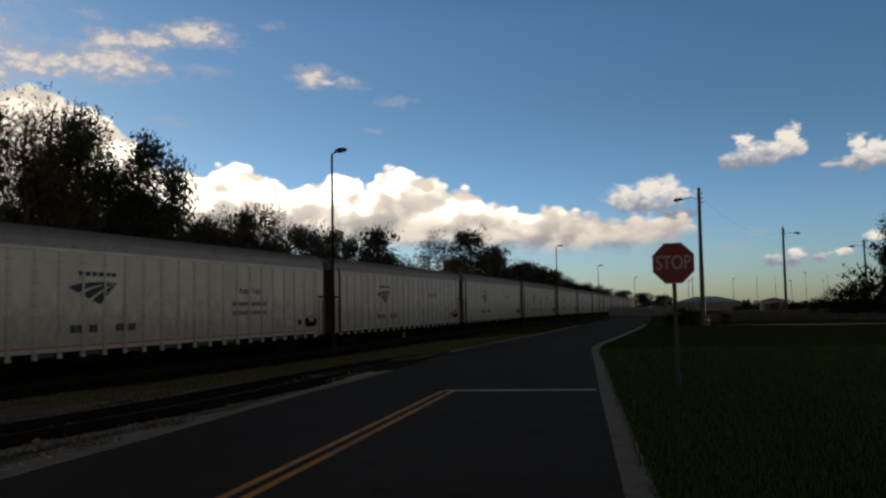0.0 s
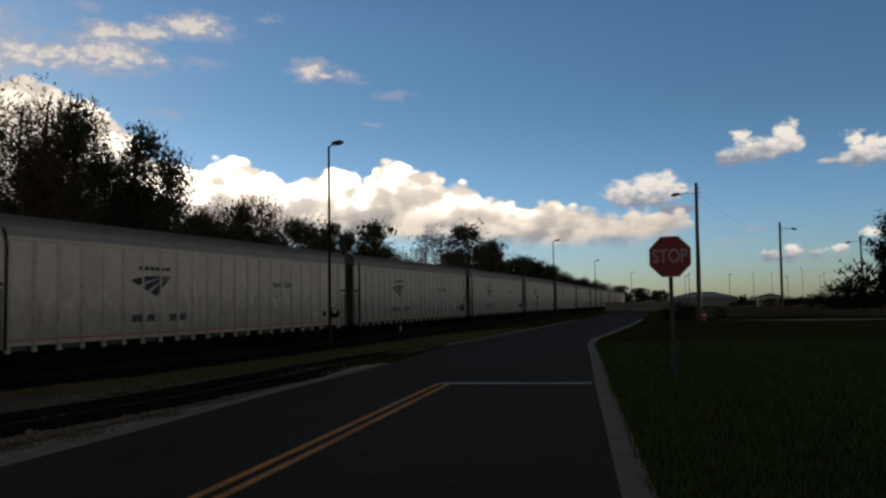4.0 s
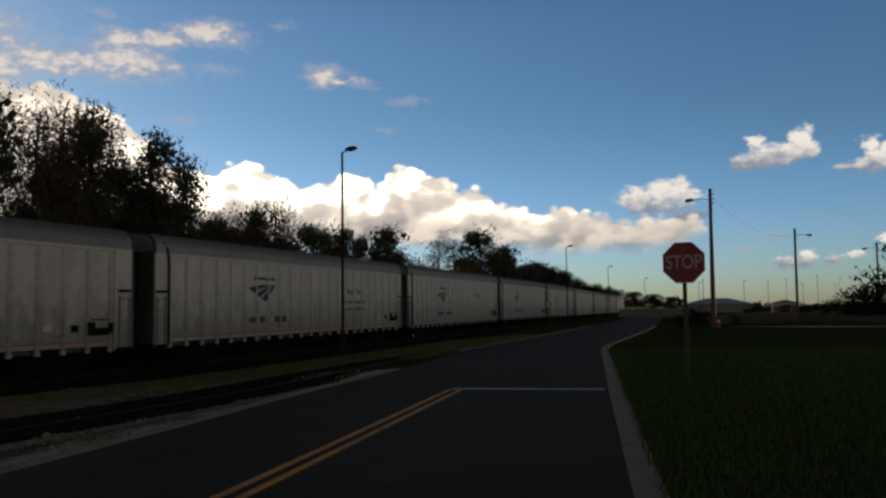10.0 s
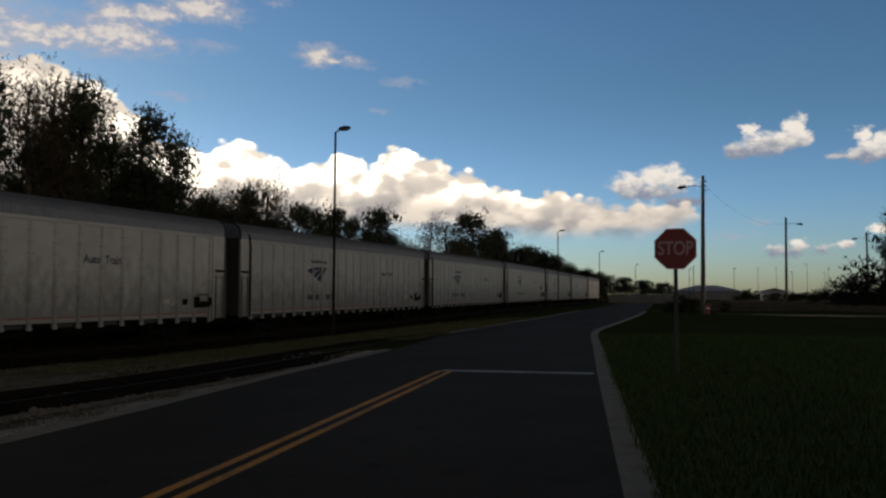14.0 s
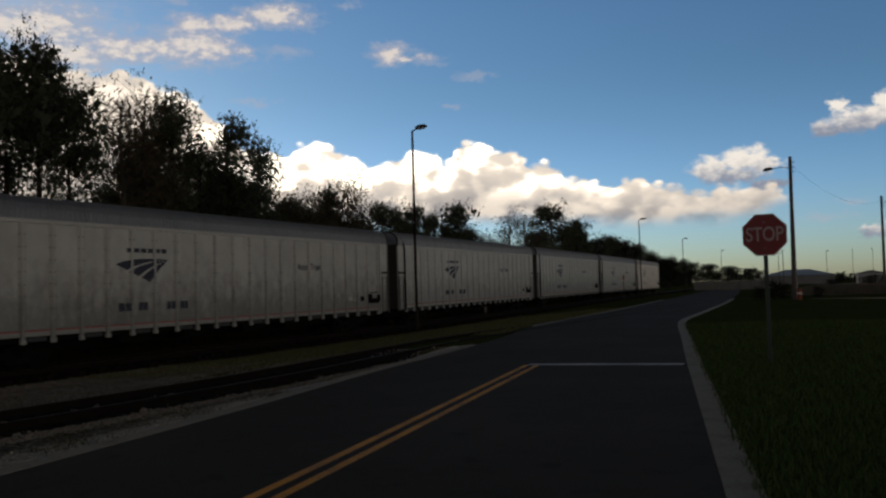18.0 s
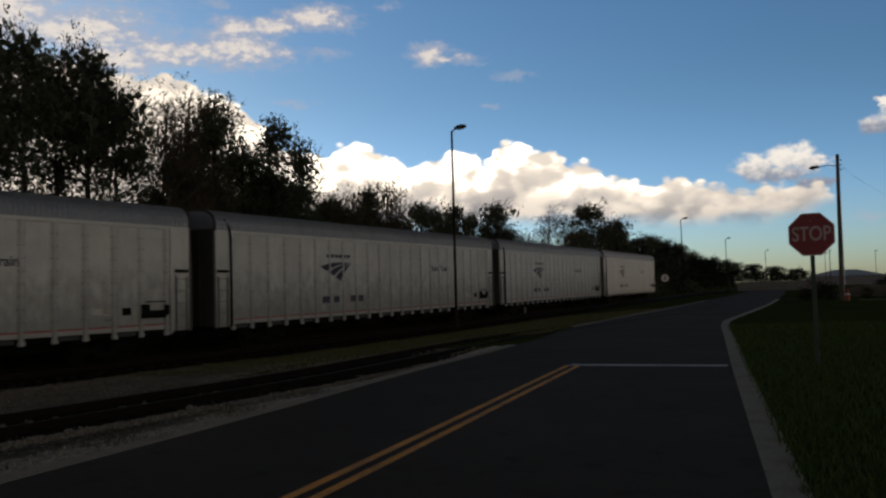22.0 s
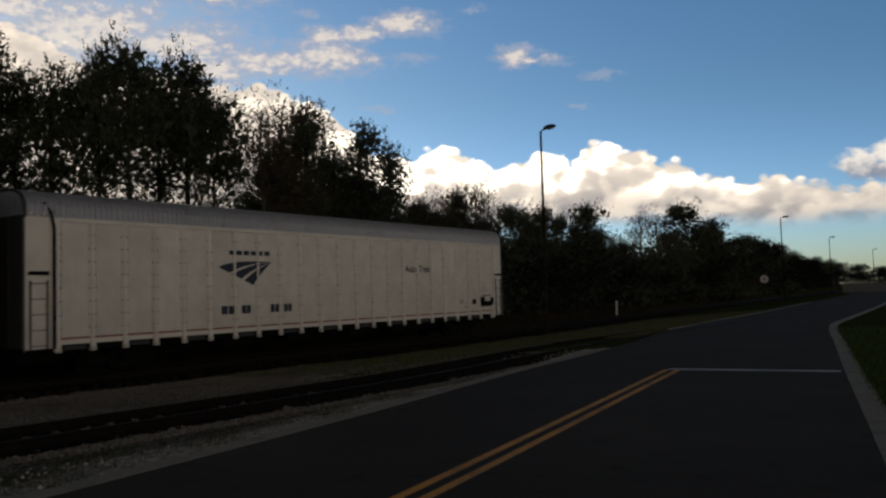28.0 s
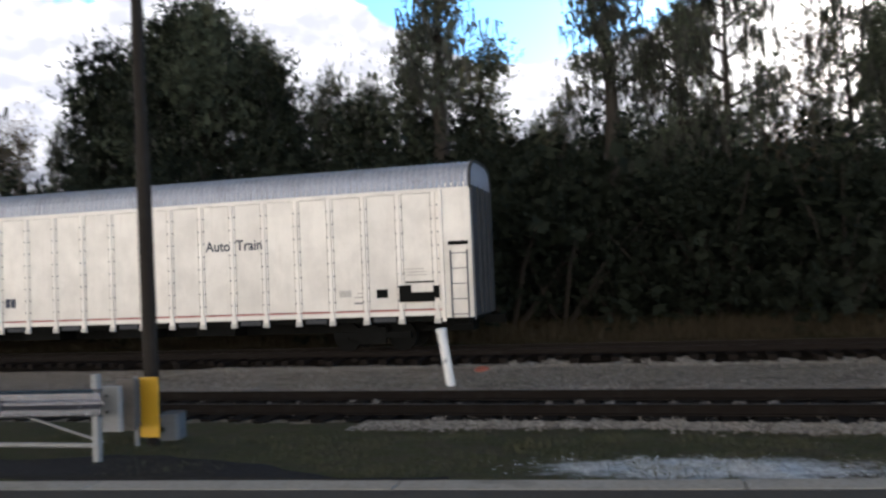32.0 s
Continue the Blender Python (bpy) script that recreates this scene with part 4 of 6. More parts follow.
def wheelset_truck():
    m = M()
    for y in (-0.9, 0.9):
        for x in (-0.75, 0.75):
            m.tube([(x - 0.06, y, 0.46), (x + 0.06, y, 0.46)], [0.46, 0.46], 14)
        m.tube([(-0.95, y, 0.46), (0.95, y, 0.46)], [0.09, 0.09], 8)
    for x in (-1.02, 1.02):
        m.box(x - 0.07, x + 0.07, -1.25, 1.25, 0.42, 0.62)
        m.box(x - 0.08, x + 0.08, -0.45, 0.45, 0.25, 0.75)
    m.box(-1.1, 1.1, -0.2, 0.2, 0.45, 0.8)
    return m


def autorack(label):
    car = thing("autorack_car", (0, 0, 0), label, "railway car", "cars of the passing train")
    # body shell, open dark sill below
    body = M()
    body.box(-W + 0.02, W - 0.05, -HALF + 0.05, HALF - 0.05, 1.16, 4.86)
    part("body_core", body, CAR_END, car, "dark inner shell and end doors")
    panel = M()
    w = RIB_Y[1] - RIB_Y[0]
    panel.box(0, 0.03, 0.118, w - 0.118, 1.305, 4.74)
    pm = panel.mesh("side_panel", CAR_PANEL)
    for y in RIB_Y[:-1]:
        p = part("side_panel", pm, CAR_PANEL, car)
        p.location = (W - 0.045, y, 0)
    rib = M()
    rib.box(-0.02, 0.055, -0.045, 0.045, 1.0, 4.78, 0.012)
    rib.box(-0.02, 0.07, -0.085, 0.085, 1.0, 1.25, 0.02)
    rib.box(-0.02, 0.08, -0.105, 0.105, 0.87, 1.0, 0.02)
    rib.box(-0.03, 0.012, -0.10, 0.10, 1.12, 4.76)
    rivets = M()
    for z in [1.55 + 0.40 * i for i in range(8)]:
        rivets.box(0.0, 0.024, -0.115, -0.07, z, z + 0.045, 0.008)
        rivets.box(0.0, 0.024, 0.07, 0.115, z, z + 0.045, 0.008)
    body_faces = len(rib.f)
    n = len(rib.v)
    rib.v += rivets.v
    rib.f += [tuple(i + n for i in f) for f in rivets.f]
    rm = rib.mesh("side_post", CAR_WHITE)
    rm.materials.append(CAR_GREY)
    rm.materials.append(CAR_FOOT)
    for poly in rm.polygons[body_faces:]:
        poly.material_index = 1
    for poly in rm.polygons[20:30]:
        poly.material_index = 2
    for y in RIB_Y:
        p = part("side_post", rm, CAR_WHITE, car)
        p.location = (W - 0.02, y, 0)
    back = M()
    back.box(-W, -W + 0.03, -HALF + 0.06, HALF - 0.06, 1.1, 4.86)
    part("rear_side", back, CAR_WHITE, car)
    sill = M()
    sill.box(W - 0.05, W - 0.005, -HALF + BAY, HALF - BAY, 1.10, 1.245)
    part("side_sill", sill, CAR_WHITE, car)
    red = M()
    red.box(W - 0.03, W - 0.008, -HALF + BAY, HALF - BAY, 1.25, 1.29)
    part("red_stripe", red, CAR_RED, car, "faded red stripe along the sill")
    top = M()
    top.box(W - 0.05, W + 0.03, -HALF + BAY, HALF - BAY, 4.75, 4.87)
    part("top_rail", top, CAR_PANEL, car)
    # corrugated roof
    roof = M()
    n = 284
    for i in range(n + 1):
        y = -HALF + 2 * HALF * i / n
        ring = roof_ring(0.0 if i % 2 else -0.065)
        base = len(roof.v)
        roof.v += [(x, y, z) for x, z in ring]
        if i:
            k = len(ring)
            roof.f += [(base - k + j, base - k + j + 1, base + j + 1, base + j) for j in range(k - 1)]
    k = 13
    roof.f += [tuple(range(k)), tuple(reversed(range(len(roof.v) - k, len(roof.v))))]
    part("roof", roof, CAR_ROOF, car, "grey corrugated steel roof")
    for e in (-1, 1):
        bay = M()
        y0, y1 = sorted((e * (HALF - 0.02), HALF - 1.10 if e > 0 else -HALF + BAY - 0.02))
        bay.box(W - 0.06, W - 0.01, y0, y1, 1.02, 4.93)
        for i in range(6):
            a = e * (HALF - 0.04 - 0.135 * i) - 0.045
            bay.box(W - 0.06, W - 0.005, a, a + 0.09, 4.93, 5.0)
        b = part("end_panel", bay, CAR_PANEL, car)
        st = M()
        st.box(W - 0.04, W + 0.07, e * (HALF - BAY + 0.03) - 0.05, e * (HALF - BAY + 0.03) + 0.05, 0.92, 4.84, 0.012)
        part("end_post", st, CAR_WHITE, b)
        lad = M()
        ya, yb = e * (HALF - 0.16), e * (HALF - 0.66)
        lad.box(W, W + 0.05, min(ya, yb) - 0.02, min(ya, yb) + 0.02, 1.0, 3.0)
        lad.box(W, W + 0.05, max(ya, yb) - 0.02, max(ya, yb) + 0.02, 1.0, 3.0)
        for i in range(5):
            z = 1.1 + 0.45 * i
            lad.box(W + 0.01, W + 0.04, min(ya, yb), max(ya, yb), z, z + 0.03)
        part("ladder", lad, CAR_GREY, b, "grey steel ladder")
        rim = M()
        arch = [(x, z) for x, z in roof_ring(0.012)]
        inner = [(x * 0.95, z - 0.07) for x, z in reversed(arch)]
        rim.extrude_y(arch + inner, e * (HALF + 0.004) - 0.03, e * (HALF + 0.004) + 0.03)
        part("roof_rim", rim, CAR_END, car, "dark arched rim at the roof end")
        rail = M().tube([(W + 0.035, e * (HALF + 0.03), 0.95), (W + 0.035, e * (HALF + 0.03), 3.15), (W + 0.01, e * (HALF + 0.01), 4.6), (W - 0.05, e * (HALF + 0.01), 5.25)], [0.022] * 4, 6)
        part("corner_rail", rail, CAR_GREY, b, "thin steel corner handrail")
        step = M().box(W - 0.12, W + 0.04, min(ya, yb), max(ya, yb), 0.80, 0.84, 0.01)
        step.box(W - 0.02, W + 0.01, min(ya, yb), min(ya, yb) + 0.03, 0.84, 1.05)
        step.box(W - 0.02, W + 0.01, max(ya, yb) - 0.03, max(ya, yb), 0.84, 1.05)
        part("foot_step", step, CAR_DARK, b, "dark steel foot step")
        if e < 0:
            # dark strip down the front corner, bent over at the eave
            slot = M().tube([(W + 0.045, -HALF + BAY - 0.08, 1.0), (W + 0.045, -HALF + BAY - 0.08, 4.55), (W + 0.03, -HALF + BAY - 0.16, 4.95), (W - 0.06, -HALF + BAY - 0.34, 5.3)], [0.05] * 4, 6)
            part("drain_pipe", slot, CAR_DARK, car, "dark strip down the front corner")
        grab = M()
        grab.box(W, W + 0.06, min(ya, yb) - 0.05, max(ya, yb) + 0.04, 3.16, 3.27)
        part("grab_iron", grab, CAR_DARK, b, "dark grab iron")
        end = M()
        end.box(-W + 0.05, W - 0.05, e * HALF - 0.05, e * HALF + 0.05, 1.05, 4.9)
        for x in (-0.75, 0.0, 0.75):
            end.box(x - 0.04, x + 0.04, e * HALF - 0.1, e * HALF + 0.1, 1.1, 4.9)
        part("end_door", end, CAR_END, car, "dark grey end door")
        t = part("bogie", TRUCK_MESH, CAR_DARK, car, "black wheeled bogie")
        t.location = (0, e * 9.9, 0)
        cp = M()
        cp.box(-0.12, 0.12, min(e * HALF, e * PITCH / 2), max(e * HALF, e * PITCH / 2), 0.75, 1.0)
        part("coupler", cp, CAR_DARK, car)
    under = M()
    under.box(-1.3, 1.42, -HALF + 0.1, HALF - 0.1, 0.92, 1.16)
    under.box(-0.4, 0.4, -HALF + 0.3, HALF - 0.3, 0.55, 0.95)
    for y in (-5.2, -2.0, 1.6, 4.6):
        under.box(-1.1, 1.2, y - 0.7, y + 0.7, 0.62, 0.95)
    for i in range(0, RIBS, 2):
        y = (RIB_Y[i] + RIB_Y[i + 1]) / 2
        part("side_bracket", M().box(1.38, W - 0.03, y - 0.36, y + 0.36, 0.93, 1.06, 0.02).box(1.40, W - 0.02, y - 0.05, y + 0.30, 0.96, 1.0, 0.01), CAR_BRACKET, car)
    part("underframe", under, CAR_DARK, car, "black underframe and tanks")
    # markings on the side
    x = W + 0.004
    box = M()
    y = HALF - 1.2
    box.box(x - 0.02, x + 0.09, y - 1.06, y - 0.72, 1.52, 2.02)
    box.box(x - 0.02, x + 0.09, y - 0.72, y, 1.52, 1.80)
    box.box(x - 0.02, x + 0.09, y, y + 0.16, 1.62, 1.98)
    box.box(x, x + 0.03, y - 0.85, y + 0.02, 2.08, 2.13)
    part("equipment_box", box, CAR_DARK, car, "black brake gear on a bracket")
    for a, b, z0, z1, mat in ((-2.8, -2.45, 1.66, 1.92, CAR_DARK), (-4.0, -3.62, 1.72, 1.92, CAR_TAN), (-3.52, -3.24, 1.50, 1.55, CAR_GREY), (-3.52, -3.24, 1.68, 1.73, CAR_TAN), (-3.42, -3.24, 1.80, 1.84, CAR_TAN), (-1.85, -1.22, 2.30, 2.33, CAR_TAN), (-1.85, -1.22, 2.39, 2.42, CAR_TAN), (-1.85, -1.3, 2.48, 2.51, CAR_TAN)):
        q = M()
        q.box(x - 0.02, x, HALF + a - 0.2, HALF + b - 0.2, z0, z1)
        part("stencil_plate", q, mat, car, "small stencilled plate")
    c = HALF - 18.35
    for lo, hi in ((0.0, 0.32), (0.40, 0.66), (0.74, 1.0)):
        # three swept blades of an arrow-like emblem
        rows = []
        for i in range(11):
            t = i / 10
            pair = []
            for q in (lo, hi):
                ax, az, mx, mz = c - 1.27 + 1.62 * q, 3.46 - 0.66 * q, c - 0.45 + 1.15 * q, 3.76 - 0.55 * q
                pair.append(((1 - t) ** 2 * ax + 2 * t * (1 - t) * mx + t * t * (c + 1.27), (1 - t) ** 2 * az + 2 * t * (1 - t) * mz + t * t * 3.66))
            rows.append(pair)
        blade = M()
        for (p, q), (r, u) in zip(rows, rows[1:]):
            blade.quad((x, p[0], p[1]), (x, r[0], r[1]), (x, u[0], u[1]), (x, q[0], q[1]))
        part("emblem_blade", blade, CAR_BLUE, car, "dark blue swept emblem blade")
    bars = [(c - 0.74 + i * 0.335, c - 0.74 + i * 0.335 + 0.25, 3.90, 4.06) for i in range(6)]
    bars += [(c - 1.13, c - 0.86, 1.76, 2.06), (c - 0.8, c - 0.54, 1.76, 2.06), (c - 0.2, c + 0.0, 1.76, 2.06), (c + 0.04, c + 0.22, 1.76, 2.06),
             (c + 1.21, c + 1.39, 1.76, 2.06), (c + 1.44, c + 1.63, 1.76, 2.06), (c + 1.9, c + 2.08, 1.76, 2.06), (c + 2.12, c + 2.3, 1.76, 2.06)]
    for a, b, z0, z1 in bars:
        q = M()
        q.box(x - 0.015, x, a, b, z0, z1)
        part("marking_bar", q, CAR_BLUE, car, "dark marking bar")
    for body, align, at in (("Auto", "RIGHT", RIB_Y[16] - 0.07), ("Train", "LEFT", RIB_Y[16] + 0.14)):
        crv = bpy.data.curves.new("lettering", "FONT")
        crv.body, crv.size, crv.extrude, crv.align_x = body, 0.46, 0.002, align
        crv.offset = 0.008
        crv.materials.append(CAR_BLUE)
        tx = new("lettering", crv)
        tx.parent = car
        tx.matrix_basis = Matrix(((0, 0, 1, x - 0.008), (0.92, 0, 0, at), (0, 1, 0, 3.32), (0, 0, 0, 1)))
    return car


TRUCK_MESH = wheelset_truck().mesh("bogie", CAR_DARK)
CARS = 15
train = [autorack("off-white ribbed steel car carrier with a grey corrugated roof")]
for i in range(1, CARS):
    train.append(copy_thing(train[0], pose(0, -i * PITCH, 0)))
# factor that darkens the colour of each car
CAR_TONES = (1.0, 0.80, 0.72, 0.74, 0.66, 0.64, 0.68, 0.68, 0.64, 0.62, 0.70, 0.70, 0.74, 0.74, 0.76)
for car, car_tone in zip(train, CAR_TONES):
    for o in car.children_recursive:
        # roof colour lowered further to stand in for shade in the corrugations
        f = car_tone * (0.93 if car_tone < 1 else 1.0) if o.name.startswith("side_post") else car_tone ** 1.5 if o.name.startswith("roof") else car_tone
        o.color = (f * (0.91 if car_tone < 1 else 1.0), f * (0.98 if car_tone < 1 else 1.0), f * (1.05 if car_tone < 1 else 1.0), 1)

for car in (train[7], train[12]):
    # two more faded lines of lettering below the name
    for z in (2.72, 2.28):
        part("marking_bar", M().box(W - 0.012, W + 0.0, RIB_Y[16] - 1.5, RIB_Y[16] - 0.14, z, z + 0.2), CAR_GREY, car, "faded marking bar")
        part("marking_bar", M().box(W - 0.012, W + 0.0, RIB_Y[16] + 0.14, RIB_Y[16] + 1.6, z, z + 0.2), CAR_GREY, car, "faded marking bar")

# place of the train's tail along the track by time
TAIL = [(0, 375.0), (6, 297.1), (9, 259.3), (13, 210.3), (15, 186.3), (18, 150.5), (20, 127.4), (24, 81.6), (27, 48.4), (28, 37.6), (29, 26.6), (30, 15.8), (31, 5.1), (31.5, -0.3), (32, -5.7)]


def tail_at(t):
    """Smooth cubic through the tail's places."""
    ts = [q[0] for q in TAIL]
    i = max(0, min(len(ts) - 2, sum(1 for v in ts if v <= t) - 1))

    def slope(j):
        a, b = max(j - 1, 0), min(j + 1, len(TAIL) - 1)
        return (TAIL[b][1] - TAIL[a][1]) / (TAIL[b][0] - TAIL[a][0])
    (t0, p0), (t1, p1) = TAIL[i], TAIL[i + 1]
    h = t1 - t0
    u = (t - t0) / h
    return (2 * u ** 3 - 3 * u * u + 1) * p0 + (u ** 3 - 2 * u * u + u) * h * slope(i) + (3 * u * u - 2 * u ** 3) * p1 + (u ** 3 - u * u) * h * slope(i + 1)


ARC = [(5.0, 5.0)]
while ARC[-1][0] < 520:
    s, y = ARC[-1]
    d = (track_x(y + 0.5) - track_x(y)) / 0.5
    ARC.append((s + 0.5 * math.sqrt(1 + d * d), y + 0.5))


def on_track(s):
    if s <= 5:
        y = s
    else:
        i = min(len(ARC) - 2, max(0, int((s - 5) / 0.505)))
        while ARC[i][0] > s:
            i -= 1
        while i < len(ARC) - 2 and ARC[i + 1][0] < s:
            i += 1
        (a, p), (b, q) = ARC[i], ARC[i + 1]
        y = p + (q - p) * (s - a) / (b - a)
    return Vector((track_x(y), y, track_z(y)))


def car_pose(s_tail_end):
    """The pose of a car whose rear body end is at that place on the track."""
    a, b = on_track(s_tail_end - HALF + 9.9), on_track(s_tail_end - HALF - 9.9)
    mid, d = (a + b) / 2, a - b
    return pose(mid.x, mid.y, mid.z, math.degrees(math.atan2(d.z, d.y)), 0, -math.degrees(math.atan2(d.x, d.y)))


def motions():
    times = [i * 0.5 for i in range(65)]
    for i, car in enumerate(train):
        walk(car, [(t, car_pose(tail_at(t) - i * PITCH)) for t in times])


# ---- street furniture ----
def stop_sign():
    s = thing("stop_sign", (-2.0, 19.41, 0.1, 0, 0, -3), "red octagonal stop sign on a green steel post in grass", "road sign")
    R = 0.477 / math.cos(math.pi / 8)

    def octagon(r, y0, y1):
        m = M()
        ring = [(r * math.cos(math.pi / 8 + i * math.pi / 4), r * math.sin(math.pi / 8 + i * math.pi / 4)) for i in range(8)]
        n = len(m.v)
        m.v += [(x, y0, z) for x, z in ring] + [(x, y1, z) for x, z in ring]
        m.f += [tuple(range(8)), tuple(reversed(range(8, 16)))] + [(i, i + 8, (i + 1) % 8 + 8, (i + 1) % 8) for i in range(8)]
        return m
    plate = part("plate", octagon(R, -0.003, 0.003), SIGN_WHITE, s, "white-edged aluminium plate")
    plate.location.z = 2.81
    face = part("face", octagon(R * 0.955, -0.006, -0.0035), SIGN_RED, plate)
    crv = bpy.data.curves.new("lettering", "FONT")
    crv.body, crv.size, crv.extrude, crv.align_x, crv.align_y = "STOP", 0.42, 0.0015, "CENTER", "CENTER"
    crv.offset = 0.006
    crv.space_character = 0.98
    crv.materials.append(SIGN_INK)
    tx = new("lettering", crv)
    tx.parent = plate
    tx.matrix_basis = Matrix(((0.82, 0, 0, 0), (0, 0, -1, -0.0085), (0, 1.08, 0, 0), (0, 0, 0, 1)))
    post = M()
    post.box(-0.04, 0.04, 0.008, 0.014, -0.1, 3.05)
    post.box(-0.045, -0.038, 0.008, 0.04, -0.1, 3.05)
    post.box(0.038, 0.045, 0.008, 0.04, -0.1, 3.05)
    part("post", post, GREEN_POST, s, "green channel steel post")
    for z in (2.5, 3.1):
        b = M().tube([(0, -0.012, z), (0, 0.02, z)], [0.012, 0.012], 6)
        part("bolt", b, GALV, s)


def street_lamp(x, y, h, turn, base_z, label, foot=False):
    s = thing("street_lamp", (x, y, base_z, 0.8 if foot else 0, 0, turn), label, "street lamp", "lamps along the railway")
    pole = M().tube([(0, 0, -0.2), (0, 0, h * 0.5), (0, 0, h - 0.05)], [0.085, 0.075, 0.06], 10)
    part("pole", pole, POLE_DARK, s)
    b = M().box(-0.17, 0.17, -0.17, 0.17, 0.0, 0.06, 0.02)
    b.tube([(0, 0, 0.06), (0, 0, 0.35)], [0.13, 0.11], 10)
    if foot:
        b.tube([(0, 0, 0.3), (0, 0, 3.9)], [0.10, 0.09], 10)
    part("base_plate", b, POLE_DARK, s)
    arm = M().tube([(0, 0, h - 0.12), (0.12, 0, h - 0.02), (0.3, 0, h)], [0.045, 0.04, 0.035], 8)
    part("arm", arm, POLE_DARK, s)
    head = M()
    prof = [(0.10, 0.02, 0.05), (0.2, 0.13, 0.11), (0.45, 0.2, 0.16), (0.75, 0.19, 0.15), (0.9, 0.12, 0.09), (0.95, 0.03, 0.04)]
    rings = []
    for px, hw, hh in prof:
        n = len(head.v)
        rings.append(n)
        for g in range(10):
            a = 2 * math.pi * g / 10
            zz = math.sin(a)
            head.v.append((px + 0.1, hw * math.cos(a), h + 0.06 + (hh * zz if zz > 0 else hh * 0.35 * zz)))
    for a, b2 in zip(rings, rings[1:]):
        head.f += [(a + g, a + (g + 1) % 10, b2 + (g + 1) % 10, b2 + g) for g in range(10)]
    head.f += [tuple(rings[0] + g for g in reversed(range(10))), tuple(rings[-1] + g for g in range(10))]
    hd = part("lamp_head", head, LAMP_GREY, s, "blue-grey cobra lamp head", True)
    lens = M().box(0.4, 0.85, -0.13, 0.13, h - 0.03, h + 0.01, 0.03)
    part("lens", lens, LAMP_GLASS, hd)
    return s


def wood_pole(x, y, h, arm_dir, label, lean=0.0, cable=True):
    s = thing("utility_pole", (x, y, 0, 0, lean, 0), label, "utility pole", "wooden light poles")
    part("pole", M().tube([(0, 0, -0.3), (0, 0, h * 0.5), (0, 0, h)], [0.19, 0.165, 0.135], 12), WOOD_POLE, s)
    a = arm_dir
    part("arm", M().tube([(0, 0, h - 1.0), (a * 0.7, 0, h - 0.85), (a * 1.5, 0, h - 0.95)], [0.035, 0.03, 0.03], 8), GALV, s)
    m = M()
    m.tube([(a * 1.4, 0, h - 0.95), (a * 1.55, 0, h - 0.93), (a * 2.0, 0, h - 0.98), (a * 2.2, 0, h - 1.03)], [0.06, 0.13, 0.15, 0.05], 10)
    hd = part("lamp_head", m, LAMP_GREY, s, "grey cobra lamp head", True)
    part("lens", M().tube([(a * 1.85, 0, h - 1.02), (a * 1.85, 0, h - 1.16)], [0.12, 0.08], 10), LAMP_GLASS, hd)
    for k in range(3):
        part("insulator", M().tube([(0.15, 0, h - 0.5 - k * 0.4), (0.32, 0, h - 0.5 - k * 0.4)], [0.04, 0.05], 6), GALV, s)
    return s


stop_sign()
LAMP = "tall dark steel street lamp with a cobra head"
street_lamp(-22.05, 38.6, 10.95, -10, -0.15, "tall dark steel street lamp on the grass by the track")
street_lamp(-26.75, 108.5, 10.6, -6, -0.1, LAMP)
street_lamp(-31.9, 164.4, 10.6, -6, -0.1, LAMP)
street_lamp(-35.5, 237, 10.6, -6, -0.1, LAMP)
street_lamp(-9.80, -7.07, 10.6, -10, 0.0, "dark steel street lamp behind the guardrail end", True)
wood_pole(-5.36, 74.44, 12.4, -1, "weathered wooden pole with a street light and cable", 0.8)
wood_pole(2.37, 120.5, 12.6, 1, "weathered wooden pole with a street light", 0.5)
wood_pole(15.5, 150, 12.3, -1, "wooden light pole by the trees", -0.5)

wire = M()
for k in range(10):
    t0, t1 = k / 10, (k + 1) / 10
    f = lambda t: (-5.3 + 7.7 * t, 74.5 + 46.5 * t, 11.8 + 0.1 * t - 6.0 * t * (1 - t))
    wire.tube([f(t0), f(t1)], [0.007, 0.007], 5, False)
tagged(new("overhead_cable", wire.mesh("overhead_cable", POLE_DARK)), "thin slack overhead cable between wooden poles", "cable")
conduit = M().tube([(-5.1, 74.4, 0), (-5.1, 74.4, 9.0)], [0.03, 0.03], 6)
tagged(new("pole_conduit", conduit.mesh("pole_conduit", GALV)), "thin steel guy conduit beside the wooden pole", "conduit")


